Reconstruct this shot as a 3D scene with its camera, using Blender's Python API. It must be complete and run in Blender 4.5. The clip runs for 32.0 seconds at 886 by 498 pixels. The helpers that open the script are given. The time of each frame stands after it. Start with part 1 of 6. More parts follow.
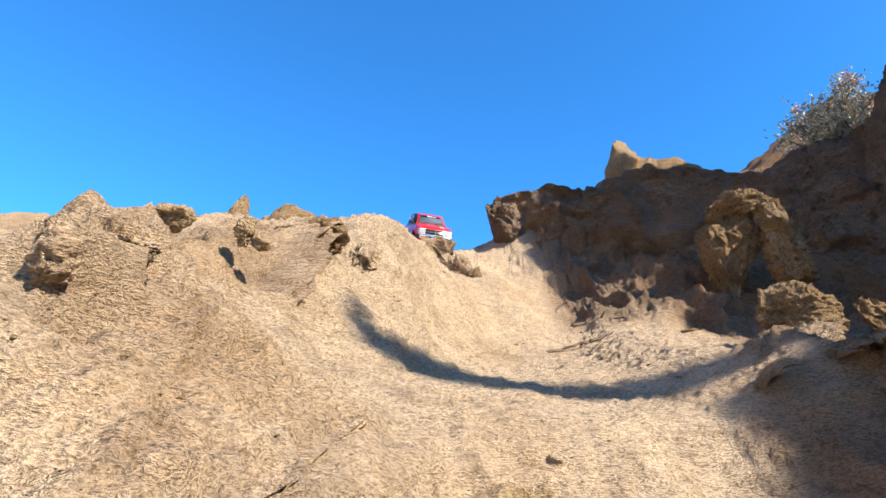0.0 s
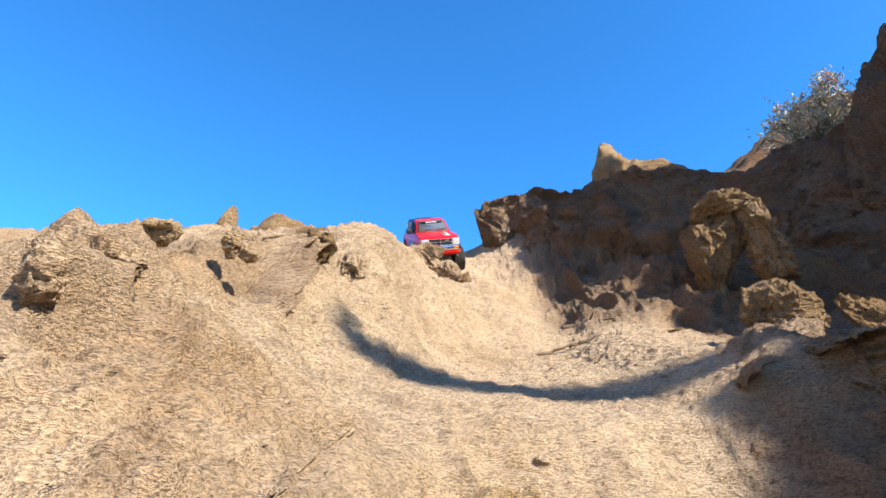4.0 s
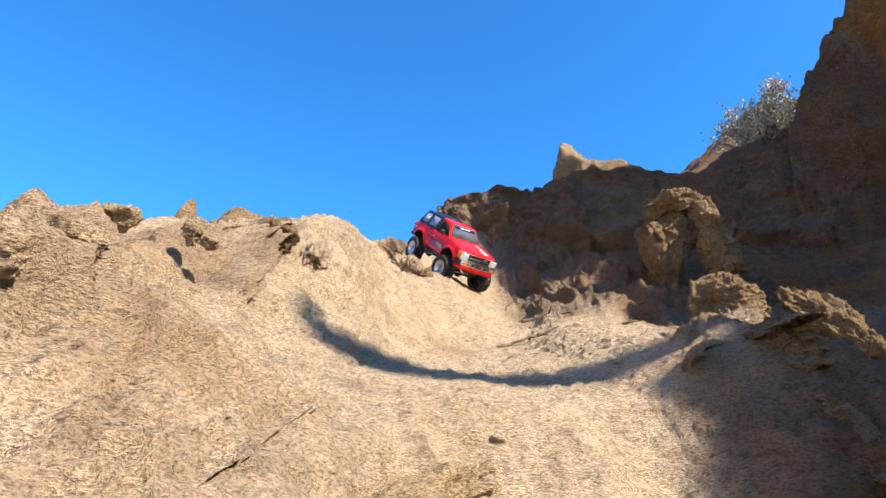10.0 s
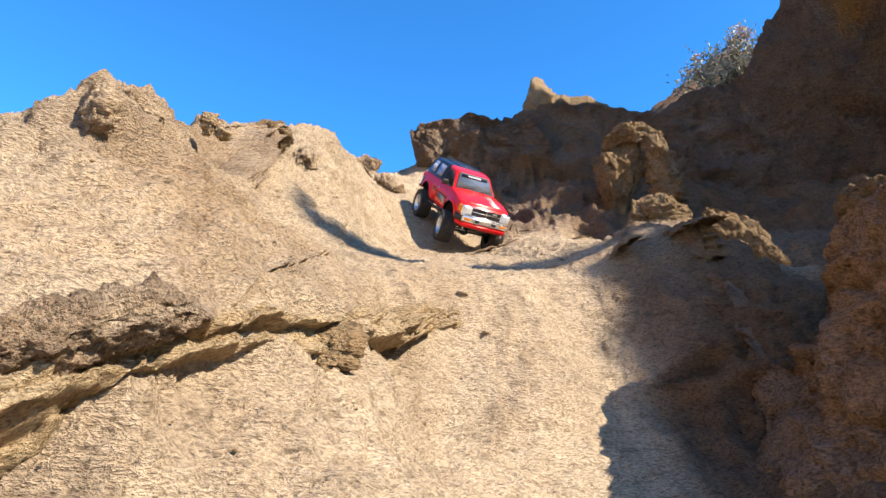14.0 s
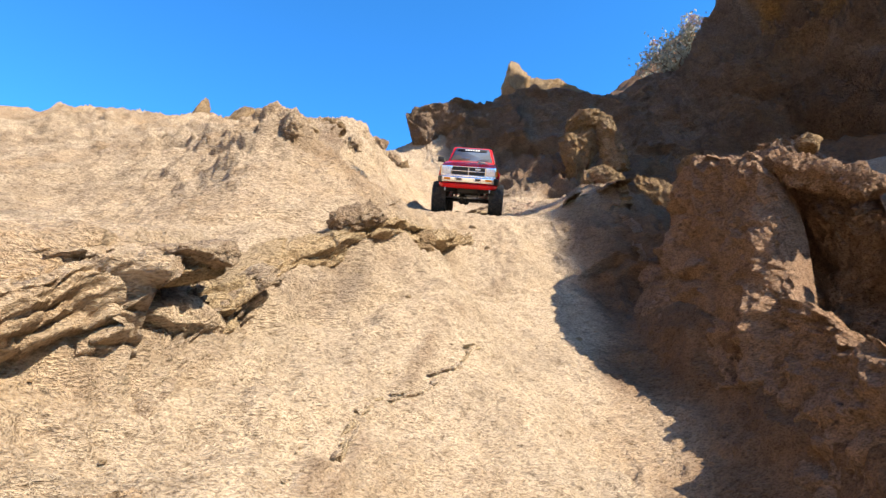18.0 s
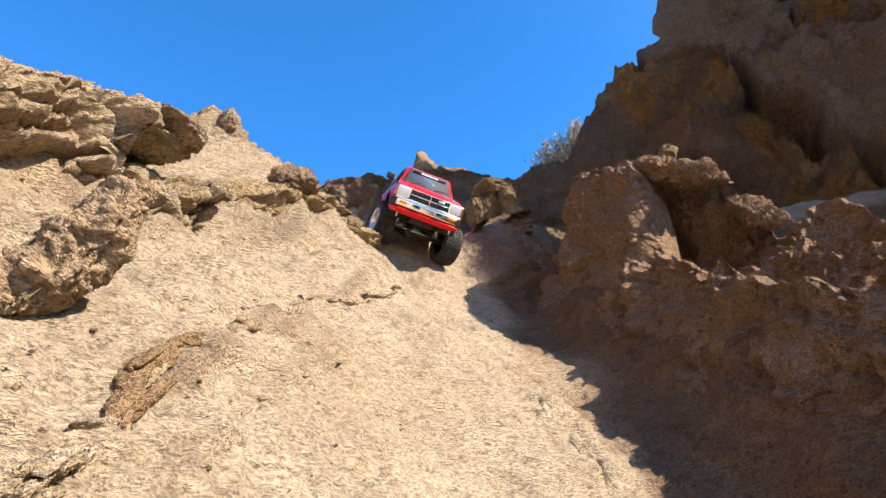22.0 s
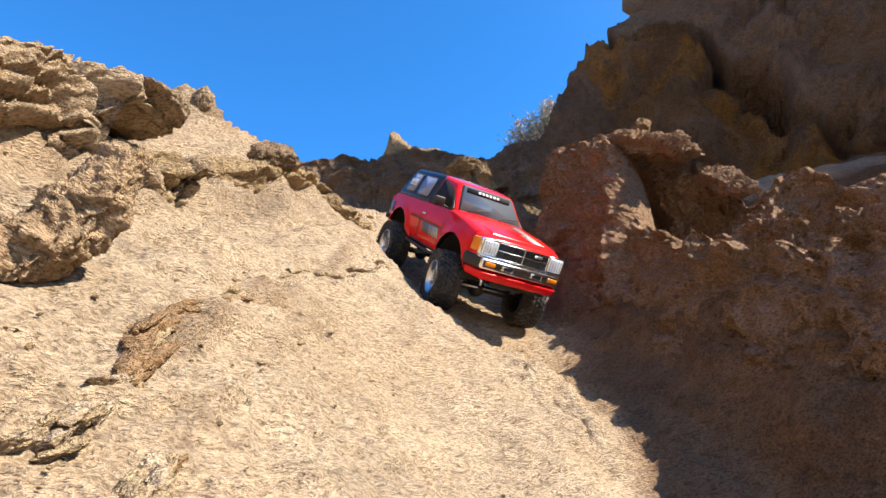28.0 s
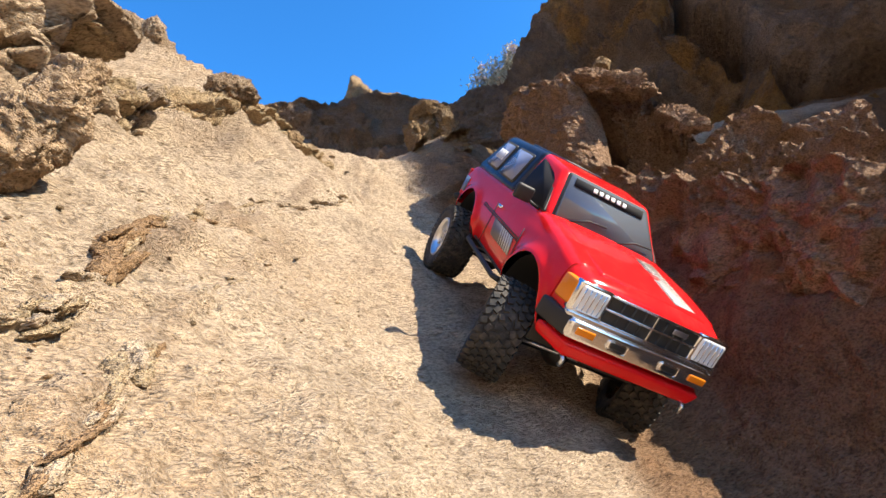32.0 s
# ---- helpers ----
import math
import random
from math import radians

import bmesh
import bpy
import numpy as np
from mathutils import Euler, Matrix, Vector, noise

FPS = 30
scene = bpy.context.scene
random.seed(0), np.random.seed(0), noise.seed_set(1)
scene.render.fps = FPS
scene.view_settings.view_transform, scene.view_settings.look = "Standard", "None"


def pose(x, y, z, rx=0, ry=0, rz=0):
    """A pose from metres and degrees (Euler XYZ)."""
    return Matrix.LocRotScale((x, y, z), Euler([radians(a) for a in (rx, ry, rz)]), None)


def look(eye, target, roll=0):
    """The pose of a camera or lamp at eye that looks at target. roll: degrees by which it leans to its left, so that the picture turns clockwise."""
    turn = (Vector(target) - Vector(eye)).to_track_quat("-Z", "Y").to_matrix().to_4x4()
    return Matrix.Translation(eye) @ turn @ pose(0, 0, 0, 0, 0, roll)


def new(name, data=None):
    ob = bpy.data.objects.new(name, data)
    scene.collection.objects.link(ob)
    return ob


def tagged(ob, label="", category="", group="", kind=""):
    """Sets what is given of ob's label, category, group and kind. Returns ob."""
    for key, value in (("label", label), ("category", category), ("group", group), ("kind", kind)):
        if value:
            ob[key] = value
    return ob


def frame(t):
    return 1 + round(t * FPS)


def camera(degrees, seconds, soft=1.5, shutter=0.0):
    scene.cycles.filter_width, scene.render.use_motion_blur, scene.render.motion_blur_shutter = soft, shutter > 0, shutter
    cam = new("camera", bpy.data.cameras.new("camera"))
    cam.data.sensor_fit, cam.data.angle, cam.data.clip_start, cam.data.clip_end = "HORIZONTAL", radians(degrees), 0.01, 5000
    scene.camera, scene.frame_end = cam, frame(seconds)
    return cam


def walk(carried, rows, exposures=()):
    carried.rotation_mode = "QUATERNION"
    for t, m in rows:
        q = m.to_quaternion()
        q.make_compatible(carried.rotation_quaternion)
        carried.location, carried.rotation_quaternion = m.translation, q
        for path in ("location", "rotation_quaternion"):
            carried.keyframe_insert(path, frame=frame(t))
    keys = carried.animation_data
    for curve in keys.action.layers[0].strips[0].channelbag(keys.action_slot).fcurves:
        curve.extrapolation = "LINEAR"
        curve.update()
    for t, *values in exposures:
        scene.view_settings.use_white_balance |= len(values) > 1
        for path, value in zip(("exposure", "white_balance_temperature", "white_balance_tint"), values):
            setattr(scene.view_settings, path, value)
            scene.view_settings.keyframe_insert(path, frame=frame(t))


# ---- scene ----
cam = camera(75.6, 32.0)
PATH = [
    (0, (0.046, 0.004, 1.531), (-0.035, 1.858, 2.276), 0.9),
    (0.5, (0.048, 0.003, 1.533), (-0.031, 1.853, 2.288), 0.7),
    (1, (0.045, 0.002, 1.533), (-0.034, 1.851, 2.29), 0.8),
    (1.5, (0.045, 0.0, 1.533), (-0.028, 1.843, 2.305), 0.4),
    (2, (0.052, -0.002, 1.533), (-0.01, 1.843, 2.301), -0.4),
    (2.5, (0.053, -0.004, 1.532), (-0.008, 1.843, 2.296), -0.6),
    (4.5, (0.056, -0.009, 1.528), (0.01, 1.841, 2.285), -0.8),
    (5, (0.057, -0.009, 1.52), (0.034, 1.851, 2.254), 0.0),
    (5.5, (0.055, -0.016, 1.522), (0.046, 1.837, 2.275), -0.2),
    (6, (0.053, -0.016, 1.522), (0.048, 1.832, 2.285), -0.2),
    (6.5, (0.053, -0.014, 1.521), (0.051, 1.834, 2.285), -0.2),
    (7, (0.054, -0.013, 1.517), (0.07, 1.834, 2.285), -0.1),
    (7.5, (0.047, -0.015, 1.517), (0.07, 1.832, 2.284), -0.5),
    (8, (0.046, -0.016, 1.517), (0.053, 1.832, 2.281), -0.7),
    (8.5, (0.053, -0.012, 1.515), (0.086, 1.836, 2.28), -0.6),
    (9, (0.053, -0.015, 1.516), (0.089, 1.83, 2.286), -0.7),
    (9.5, (0.055, -0.015, 1.514), (0.095, 1.831, 2.283), -0.8),
    (10, (0.057, -0.022, 1.508), (0.136, 1.829, 2.263), -1.9),
    (10.5, (0.051, -0.041, 1.506), (0.146, 1.81, 2.259), -2.2),
    (11, (0.05, -0.041, 1.503), (0.145, 1.809, 2.256), -2.1),
    (11.5, (0.047, -0.04, 1.502), (0.149, 1.81, 2.254), -2.2),
    (12, (0.051, -0.05, 1.487), (0.179, 1.811, 2.207), -2.3),
    (12.5, (0.056, -0.085, 1.45), (0.24, 1.808, 2.067), -0.6),
    (13, (0.044, -0.132, 1.421), (0.257, 1.776, 1.979), -0.5),
    (13.5, (0.032, -0.161, 1.395), (0.236, 1.757, 1.922), -0.6),
    (14, (0.026, -0.164, 1.389), (0.228, 1.753, 1.923), -0.3),
    (14.5, (0.017, -0.175, 1.375), (0.232, 1.744, 1.894), -0.3),
    (16.5, (-0.067, -0.489, 1.32), (0.148, 1.441, 1.799), -0.6),
    (17, (-0.095, -0.523, 1.245), (0.037, 1.419, 1.707), 0.1),
    (17.5, (-0.119, -0.586, 1.214), (-0.015, 1.365, 1.64), 0.2),
    (18, (-0.129, -0.696, 1.181), (0.147, 1.234, 1.626), -1.9),
    (18.5, (-0.145, -0.757, 1.08), (0.139, 1.167, 1.548), -2.0),
    (19, (-0.115, -0.674, 1.015), (0.191, 1.242, 1.503), -2.0),
    (19.5, (-0.137, -0.658, 1.007), (0.216, 1.238, 1.535), -2.3),
    (20, (-0.192, -0.699, 1.001), (0.221, 1.162, 1.606), -2.8),
    (20.5, (-0.179, -0.673, 0.979), (0.3, 1.139, 1.677), -3.1),
    (21, (-0.18, -0.697, 0.932), (0.369, 1.072, 1.688), -3.6),
    (21.5, (-0.174, -0.702, 0.92), (0.404, 1.053, 1.686), -3.9),
    (22, (-0.183, -0.716, 0.915), (0.412, 1.028, 1.692), -4.3),
    (22.5, (-0.191, -0.713, 0.919), (0.419, 1.023, 1.704), -4.5),
    (23, (-0.19, -0.71, 0.914), (0.436, 1.018, 1.703), -4.8),
    (23.5, (-0.19, -0.71, 0.91), (0.452, 1.012, 1.701), -5.0),
    (24, (-0.194, -0.712, 0.915), (0.454, 1.005, 1.71), -5.1),
    (24.5, (-0.194, -0.713, 0.915), (0.46, 1.001, 1.711), -5.2),
    (25, (-0.196, -0.712, 0.909), (0.456, 1.011, 1.689), -5.5),
    (25.5, (-0.199, -0.711, 0.905), (0.453, 1.019, 1.668), -5.7),
    (27.5, (-0.202, -0.72, 0.906), (0.469, 1.004, 1.666), -6.7),
    (28, (-0.2, -0.717, 0.898), (0.483, 1.022, 1.61), -6.5),
    (28.5, (-0.199, -0.716, 0.889), (0.521, 1.032, 1.54), -6.1),
    (29, (-0.2, -0.715, 0.883), (0.531, 1.038, 1.51), -5.8),
    (29.5, (-0.196, -0.716, 0.88), (0.549, 1.033, 1.499), -6.2),
    (30, (-0.201, -0.722, 0.882), (0.541, 1.028, 1.505), -6.6),
    (30.5, (-0.204, -0.726, 0.882), (0.545, 1.02, 1.506), -6.9),
    (31, (-0.202, -0.727, 0.877), (0.566, 1.016, 1.485), -7.5),
    (31.5, (-0.205, -0.726, 0.875), (0.567, 1.02, 1.471), -7.5),
    (32, (-0.206, -0.725, 0.867), (0.598, 1.028, 1.398), -7.8),
]
walk(cam, [(t, look(eye, target, roll)) for t, eye, target, roll in PATH])


# ---- light ----
SUN = Vector((0.62, -0.49, 0.61)).normalized()
world = bpy.data.worlds.new("sky")
scene.world = world
world.use_nodes = True
nt = world.node_tree
sky = nt.nodes.new("ShaderNodeTexSky")
sky.sky_type, sky.sun_disc = "NISHITA", False
sky.sun_elevation = math.asin(SUN.z)
sky.sun_rotation = math.atan2(SUN.x, SUN.y)
sky.air_density, sky.dust_density, sky.ozone_density = 0.8, 0.0, 3.0
tint = nt.nodes.new("ShaderNodeMix")
tint.data_type, tint.blend_type = "RGBA", "MULTIPLY"
tint.inputs[0].default_value = 1.0
side = nt.nodes.new("ShaderNodeVectorMath")
side.operation = "DOT_PRODUCT"
nt.links.new(nt.nodes.new("ShaderNodeTexCoord").outputs["Generated"], side.inputs[0])
side.inputs[1].default_value = SUN
near_sun = nt.nodes.new("ShaderNodeValToRGB")
nt.links.new(side.outputs["Value"], near_sun.inputs[0])
near_sun.color_ramp.interpolation = "EASE"
near_sun.color_ramp.elements[0].position, near_sun.color_ramp.elements[0].color = 0.30, (0.25, 0.82, 1.22, 1)
near_sun.color_ramp.elements[1].position, near_sun.color_ramp.elements[1].color = 1.0, (0.75, 0.90, 1.0, 1)
nt.links.new(near_sun.outputs[0], tint.inputs[7])
nt.links.new(sky.outputs[0], tint.inputs[6])
nt.links.new(tint.outputs[2], nt.nodes["Background"].inputs[0])
nt.nodes["Background"].inputs[1].default_value = 0.113
sun = new("sun", bpy.data.lights.new("sun", "SUN"))
sun.data.energy, sun.data.angle, sun.data.color = 3.95, radians(0.53), (1.0, 0.89, 0.72)
sun.matrix_world = look(SUN * 20, (0, 0, 0))
scene.view_settings.exposure = 1.53


# ---- materials ----
def mat(name, base=(0.5, 0.5, 0.5), rough=0.6, metal=0.0, **more):
    m = bpy.data.materials.new(name)
    m.use_nodes = True
    b = m.node_tree.nodes["Principled BSDF"]
    b.inputs["Base Color"].default_value = (*base, 1)
    b.inputs["Roughness"].default_value = rough
    b.inputs["Metallic"].default_value = metal
    for key, value in more.items():
        b.inputs[key.replace("_", " ")].default_value = value
    return m


def node(m, kind, links=None, **values):
    n = m.node_tree.nodes.new(kind)
    for key, value in values.items():
        if key.startswith("i_"):
            n.inputs[key[2:].replace("_", " ")].default_value = value
        elif key == "operation":
            n.operation = value
        elif key == "blend_type":
            n.blend_type = value
        elif key == "feature":
            n.feature = value
        elif key == "noise_type":
            n.noise_type = value
        elif key == "attribute_name":
            n.attribute_name = value
    for slot, out in (links or {}).items():
        m.node_tree.links.new(out, n.inputs[slot])
    return n


def ramp(m, fac, *stops):
    r = m.node_tree.nodes.new("ShaderNodeValToRGB")
    m.node_tree.links.new(fac, r.inputs[0])
    e = r.color_ramp.elements
    while len(e) < len(stops):
        e.new(0.5)
    for k, (at, c) in enumerate(stops):
        e[k].position = at
        e[k].color = (*c, 1) if len(c) == 3 else c
    return r.outputs[0]


def mix(m, fac, a, b, kind="MIX"):
    n = m.node_tree.nodes.new("ShaderNodeMix")
    n.data_type, n.blend_type = "RGBA", kind
    for slot, v in ((0, fac), (6, a), (7, b)):
        if isinstance(v, (int, float)):
            n.inputs[slot].default_value = v
        elif isinstance(v, tuple):
            n.inputs[slot].default_value = (*v, 1)
        else:
            m.node_tree.links.new(v, n.inputs[slot])
    return n.outputs[2]


def noise_tex(m, at, scale, detail=4, rough=0.6):
    return node(m, "ShaderNodeTexNoise", {"Vector": at}, i_Scale=scale, i_Detail=detail, i_Roughness=rough).outputs["Fac"]


def stone_material(name, sand, crag, lichen, orange, crust=0.5, film=0.0, iron=((0.33, 0.185, 0.096), (0.22, 0.13, 0.072)), coarse=0.0, pitted=0.0, relief=0.010):
    """Weathered sandstone: sandy where smooth, darker and lichened where craggy, with ochre stains."""
    m = mat(name, rough=0.95)
    b = m.node_tree.nodes["Principled BSDF"]
    b.inputs["Specular IOR Level"].default_value = 0.15
    at = node(m, "ShaderNodeTexCoord").outputs["Object"]
    zone = node(m, "ShaderNodeAttribute", attribute_name="zone").outputs["Fac"]
    flat = node(m, "ShaderNodeVectorMath", {0: at}, operation="MULTIPLY")
    flat.inputs[1].default_value = (0.5, 1.2, 1.5)
    flat = flat.outputs[0]
    big = noise_tex(m, at, 2.2, 5)
    mid = noise_tex(m, at, 11, 6, 0.65)
    fine = noise_tex(m, flat, 95, 5, 0.7)
    grain = noise_tex(m, flat, 300, 3, 0.65)
    c = mix(m, ramp(m, mid, (0.35, (0, 0, 0)), (0.65, (1, 1, 1))), sand, tuple(v * 0.80 for v in sand))
    rock = mix(m, ramp(m, mid, (0.35, (0, 0, 0)), (0.65, (1, 1, 1))), crag, tuple(v * 1.35 for v in crag))
    c = mix(m, zone, c, rock)
    stain = node(m, "ShaderNodeMath", {0: ramp(m, big, (0.50, (0, 0, 0)), (0.66, (1, 1, 1))), 1: ramp(m, fine, (0.3, (0, 0, 0)), (0.6, (1, 1, 1)))}, operation="MULTIPLY").outputs[0]
    c = mix(m, node(m, "ShaderNodeMath", {0: stain}, operation="MULTIPLY").outputs[0], c, orange)
    # iron stain; on the ground this attribute carries painted shade too
    rust = node(m, "ShaderNodeAttribute", attribute_name="rust").outputs["Fac"]
    c = mix(m, rust, c, mix(m, ramp(m, mid, (0.35, (0, 0, 0)), (0.65, (1, 1, 1))), *iron))
    shift = node(m, "ShaderNodeVectorMath", {0: at}, operation="ADD")
    shift.inputs[1].default_value = (7.3, 1.9, 4.4)
    patches = noise_tex(m, shift.outputs[0], 6.5, 8, 0.72)
    grey = node(m, "ShaderNodeMath", {0: ramp(m, patches, (0.50, (0, 0, 0)), (0.62, (1, 1, 1))), 1: node(m, "ShaderNodeMath", {0: zone}, operation="MAXIMUM").outputs[0]}, operation="MULTIPLY").outputs[0]
    m.node_tree.nodes[-2].inputs[1].default_value = film
    grey = node(m, "ShaderNodeMath", {0: grey}, operation="MULTIPLY")
    grey.inputs[1].default_value = crust
    c = mix(m, grey.outputs[0], c, lichen)
    # dark colour in the pits stands in for shade that the bump lacks
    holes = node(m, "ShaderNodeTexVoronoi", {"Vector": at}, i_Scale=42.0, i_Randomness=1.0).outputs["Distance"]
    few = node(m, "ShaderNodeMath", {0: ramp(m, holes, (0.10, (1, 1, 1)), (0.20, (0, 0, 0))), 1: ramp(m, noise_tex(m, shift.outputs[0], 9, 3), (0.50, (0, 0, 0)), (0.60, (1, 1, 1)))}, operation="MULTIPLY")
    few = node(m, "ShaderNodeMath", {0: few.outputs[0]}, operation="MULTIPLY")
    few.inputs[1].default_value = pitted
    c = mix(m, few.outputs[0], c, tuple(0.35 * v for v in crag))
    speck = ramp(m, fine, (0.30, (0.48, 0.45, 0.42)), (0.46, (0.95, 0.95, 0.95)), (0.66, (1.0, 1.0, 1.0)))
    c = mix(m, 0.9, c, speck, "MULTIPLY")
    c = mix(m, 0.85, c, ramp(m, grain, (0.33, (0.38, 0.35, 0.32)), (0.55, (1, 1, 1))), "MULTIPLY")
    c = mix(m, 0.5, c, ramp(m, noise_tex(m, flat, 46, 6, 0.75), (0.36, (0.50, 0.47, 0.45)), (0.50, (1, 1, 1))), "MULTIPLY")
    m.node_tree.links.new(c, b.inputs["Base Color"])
    h = node(m, "ShaderNodeMath", {0: fine, 1: grain}, operation="ADD").outputs[0]
    dents = node(m, "ShaderNodeMath", {0: few.outputs[0]}, operation="MULTIPLY")
    dents.inputs[1].default_value = -0.8
    h = node(m, "ShaderNodeMath", {0: h, 1: dents.outputs[0]}, operation="ADD").outputs[0]
    h2 = node(m, "ShaderNodeMath", {0: h, 1: node(m, "ShaderNodeMath", {0: noise_tex(m, flat, 40, 6, 0.75)}, operation="MULTIPLY").outputs[0]}, operation="ADD").outputs[0]
    bump = node(m, "ShaderNodeBump", {"Height": h2}, i_Strength=1.0, i_Distance=relief)
    if coarse:
        lumps = node(m, "ShaderNodeMath", {0: noise_tex(m, at, 16, 8, 0.68), 1: noise_tex(m, flat, 34, 6, 0.7)}, operation="ADD").outputs[0]
        bump = node(m, "ShaderNodeBump", {"Height": lumps, "Normal": bump.outputs[0]}, i_Strength=1.0, i_Distance=coarse)
    m.node_tree.links.new(bump.outputs[0], b.inputs["Normal"])
    return m


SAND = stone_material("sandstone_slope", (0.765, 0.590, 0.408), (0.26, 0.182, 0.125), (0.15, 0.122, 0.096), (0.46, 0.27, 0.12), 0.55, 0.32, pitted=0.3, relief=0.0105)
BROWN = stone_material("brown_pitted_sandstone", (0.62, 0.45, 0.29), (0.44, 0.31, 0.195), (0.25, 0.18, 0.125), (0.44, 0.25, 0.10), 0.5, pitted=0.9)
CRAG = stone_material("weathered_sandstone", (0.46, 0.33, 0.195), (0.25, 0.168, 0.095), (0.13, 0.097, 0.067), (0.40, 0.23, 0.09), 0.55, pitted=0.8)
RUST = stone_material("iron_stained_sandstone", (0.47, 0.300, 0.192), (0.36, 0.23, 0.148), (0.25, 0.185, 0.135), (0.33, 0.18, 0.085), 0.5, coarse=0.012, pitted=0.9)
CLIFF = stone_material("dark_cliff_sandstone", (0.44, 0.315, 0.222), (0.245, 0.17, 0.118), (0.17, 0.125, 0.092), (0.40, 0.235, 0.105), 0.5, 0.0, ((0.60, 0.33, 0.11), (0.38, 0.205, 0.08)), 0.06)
OCHRE = stone_material("ochre_sandstone", (0.62, 0.465, 0.285), (0.48, 0.345, 0.20), (0.26, 0.19, 0.13), (0.48, 0.27, 0.10), 0.4)


# ---- noise on arrays ----
def lattice(i, j, k, seed):
    h = (i * 374761393 + j * 668265263 + k * 2147483647 + seed * 974634777) & 0xFFFFFFFF
    h = ((h ^ (h >> 13)) * 1274126177) & 0xFFFFFFFF
    h = ((h ^ (h >> 16)) * 2246822519) & 0xFFFFFFFF
    return ((h ^ (h >> 15)) & 0xFFFFFF) / float(0xFFFFFF)


def value_noise(p, seed=0):
    f = np.floor(p)
    i, j, k = f.astype(np.int64).T
    u = p - f
    u = u * u * u * (u * (u * 6 - 15) + 10)
    r = 0
    for a in (0, 1):
        for b in (0, 1):
            for c in (0, 1):
                w = (u[:, 0] if a else 1 - u[:, 0]) * (u[:, 1] if b else 1 - u[:, 1]) * (u[:, 2] if c else 1 - u[:, 2])
                r = r + w * lattice(i + a, j + b, k + c, seed)
    return 2 * r - 1


def fbm(p, octaves=4, seed=0, gain=0.5):
    r, a = 0, 1.0
    for o in range(octaves):
        r = r + a * value_noise(p * 2.03**o, seed + o)
        a *= gain
    return r


def ridged(p, octaves=4, seed=0, gain=0.5):
    r, a = 0, 1.0
    for o in range(octaves):
        r = r + a * (1 - 2 * np.abs(value_noise(p * 2.1**o, seed + o)))
        a *= gain
    return r


def cells(p, seed=0):
    """Distance to the nearest scattered point, about 0 to 1."""
    f = np.floor(p).astype(np.int64)
    best = np.full(len(p), 9.0)
    for a in (-1, 0, 1):
        for b in (-1, 0, 1):
            for c in (-1, 0, 1):
                g = f + (a, b, c)
                q = g + np.stack([lattice(g[:, 0], g[:, 1], g[:, 2], seed + s) for s in (0, 11, 23)], 1)
                best = np.minimum(best, ((p - q) ** 2).sum(1))
    return np.sqrt(best)


def cracks(p, seed=0):
    """How near a point lies to the border between two cells: 0 on it, rising inside."""
    f = np.floor(p).astype(np.int64)
    one, two = np.full(len(p), 9.0), np.full(len(p), 9.0)
    for a in (-1, 0, 1):
        for b in (-1, 0, 1):
            for c in (-1, 0, 1):
                g = f + (a, b, c)
                q = g + np.stack([lattice(g[:, 0], g[:, 1], g[:, 2], seed + s) for s in (0, 11, 23)], 1)
                r = ((p - q) ** 2).sum(1)
                two = np.minimum(two, np.maximum(one, r))
                one = np.minimum(one, r)
    return np.sqrt(two) - np.sqrt(one)


def smooth(a, b, x):
    t = np.clip((x - a) / (b - a), 0, 1)
    return t * t * (3 - 2 * t)


# ---- mesh helpers ----
def mesh_from(name, verts, faces, material, soft=True):
    me = bpy.data.meshes.new(name)
    verts = np.asarray(verts, np.float32)
    me.vertices.add(len(verts))
    me.vertices.foreach_set("co", verts.ravel())
    faces = np.asarray(faces, np.int32)
    me.loops.add(faces.size)
    me.loops.foreach_set("vertex_index", faces.ravel())
    me.polygons.add(len(faces))
    me.polygons.foreach_set("loop_start", np.arange(0, faces.size, faces.shape[1], dtype=np.int32))
    me.polygons.foreach_set("use_smooth", np.full(len(faces), soft))
    me.materials.append(material)
    me.update(calc_edges=True)
    return me


def set_zone(me, values, name="zone"):
    a = me.attributes.new(name, "FLOAT", "POINT")
    a.data.foreach_set("value", np.asarray(values, np.float32))


def grid_faces(nx, ny):
    a = (np.arange(ny - 1)[:, None] * nx + np.arange(nx - 1)).ravel()
    return np.stack([a, a + 1, a + nx + 1, a + nx], 1)


def curve_through(xs, values, x):
    """Smooth interpolation without overshoot through the values at xs (last axis)."""
    xs, v = np.asarray(xs, float), np.asarray(values, float)
    h = np.diff(xs)
    d = np.diff(v, axis=-1) / h
    m = np.zeros_like(v)
    a, b = d[..., :-1], d[..., 1:]
    same = a * b > 0
    m[..., 1:-1] = np.where(same, 2 * a * b / np.where(same, a + b, 1), 0) * 0.6 + 0.4 * (a * h[1:] + b * h[:-1]) / (h[1:] + h[:-1])
    m[..., 0], m[..., -1] = d[..., 0], d[..., -1]
    i = np.clip(np.searchsorted(xs, x) - 1, 0, len(xs) - 2)
    t = (x - xs[i]) / h[i]
    v0, v1, m0, m1 = v[..., i], v[..., i + 1], m[..., i] * h[i], m[..., i + 1] * h[i]
    return v0 + t * m0 + t * t * (3 * (v1 - v0) - 2 * m0 - m1) + t**3 * (2 * (v0 - v1) + m0 + m1)


# ---- the slope ----
HEIGHT_X = np.array((-3, -1.6, -0.9, -0.5, -0.3, -0.15, 0, 0.12, 0.25, 0.34, 0.42, 0.5, 0.6, 0.8, 1.2, 2, 3.5))
SECTIONS = {}


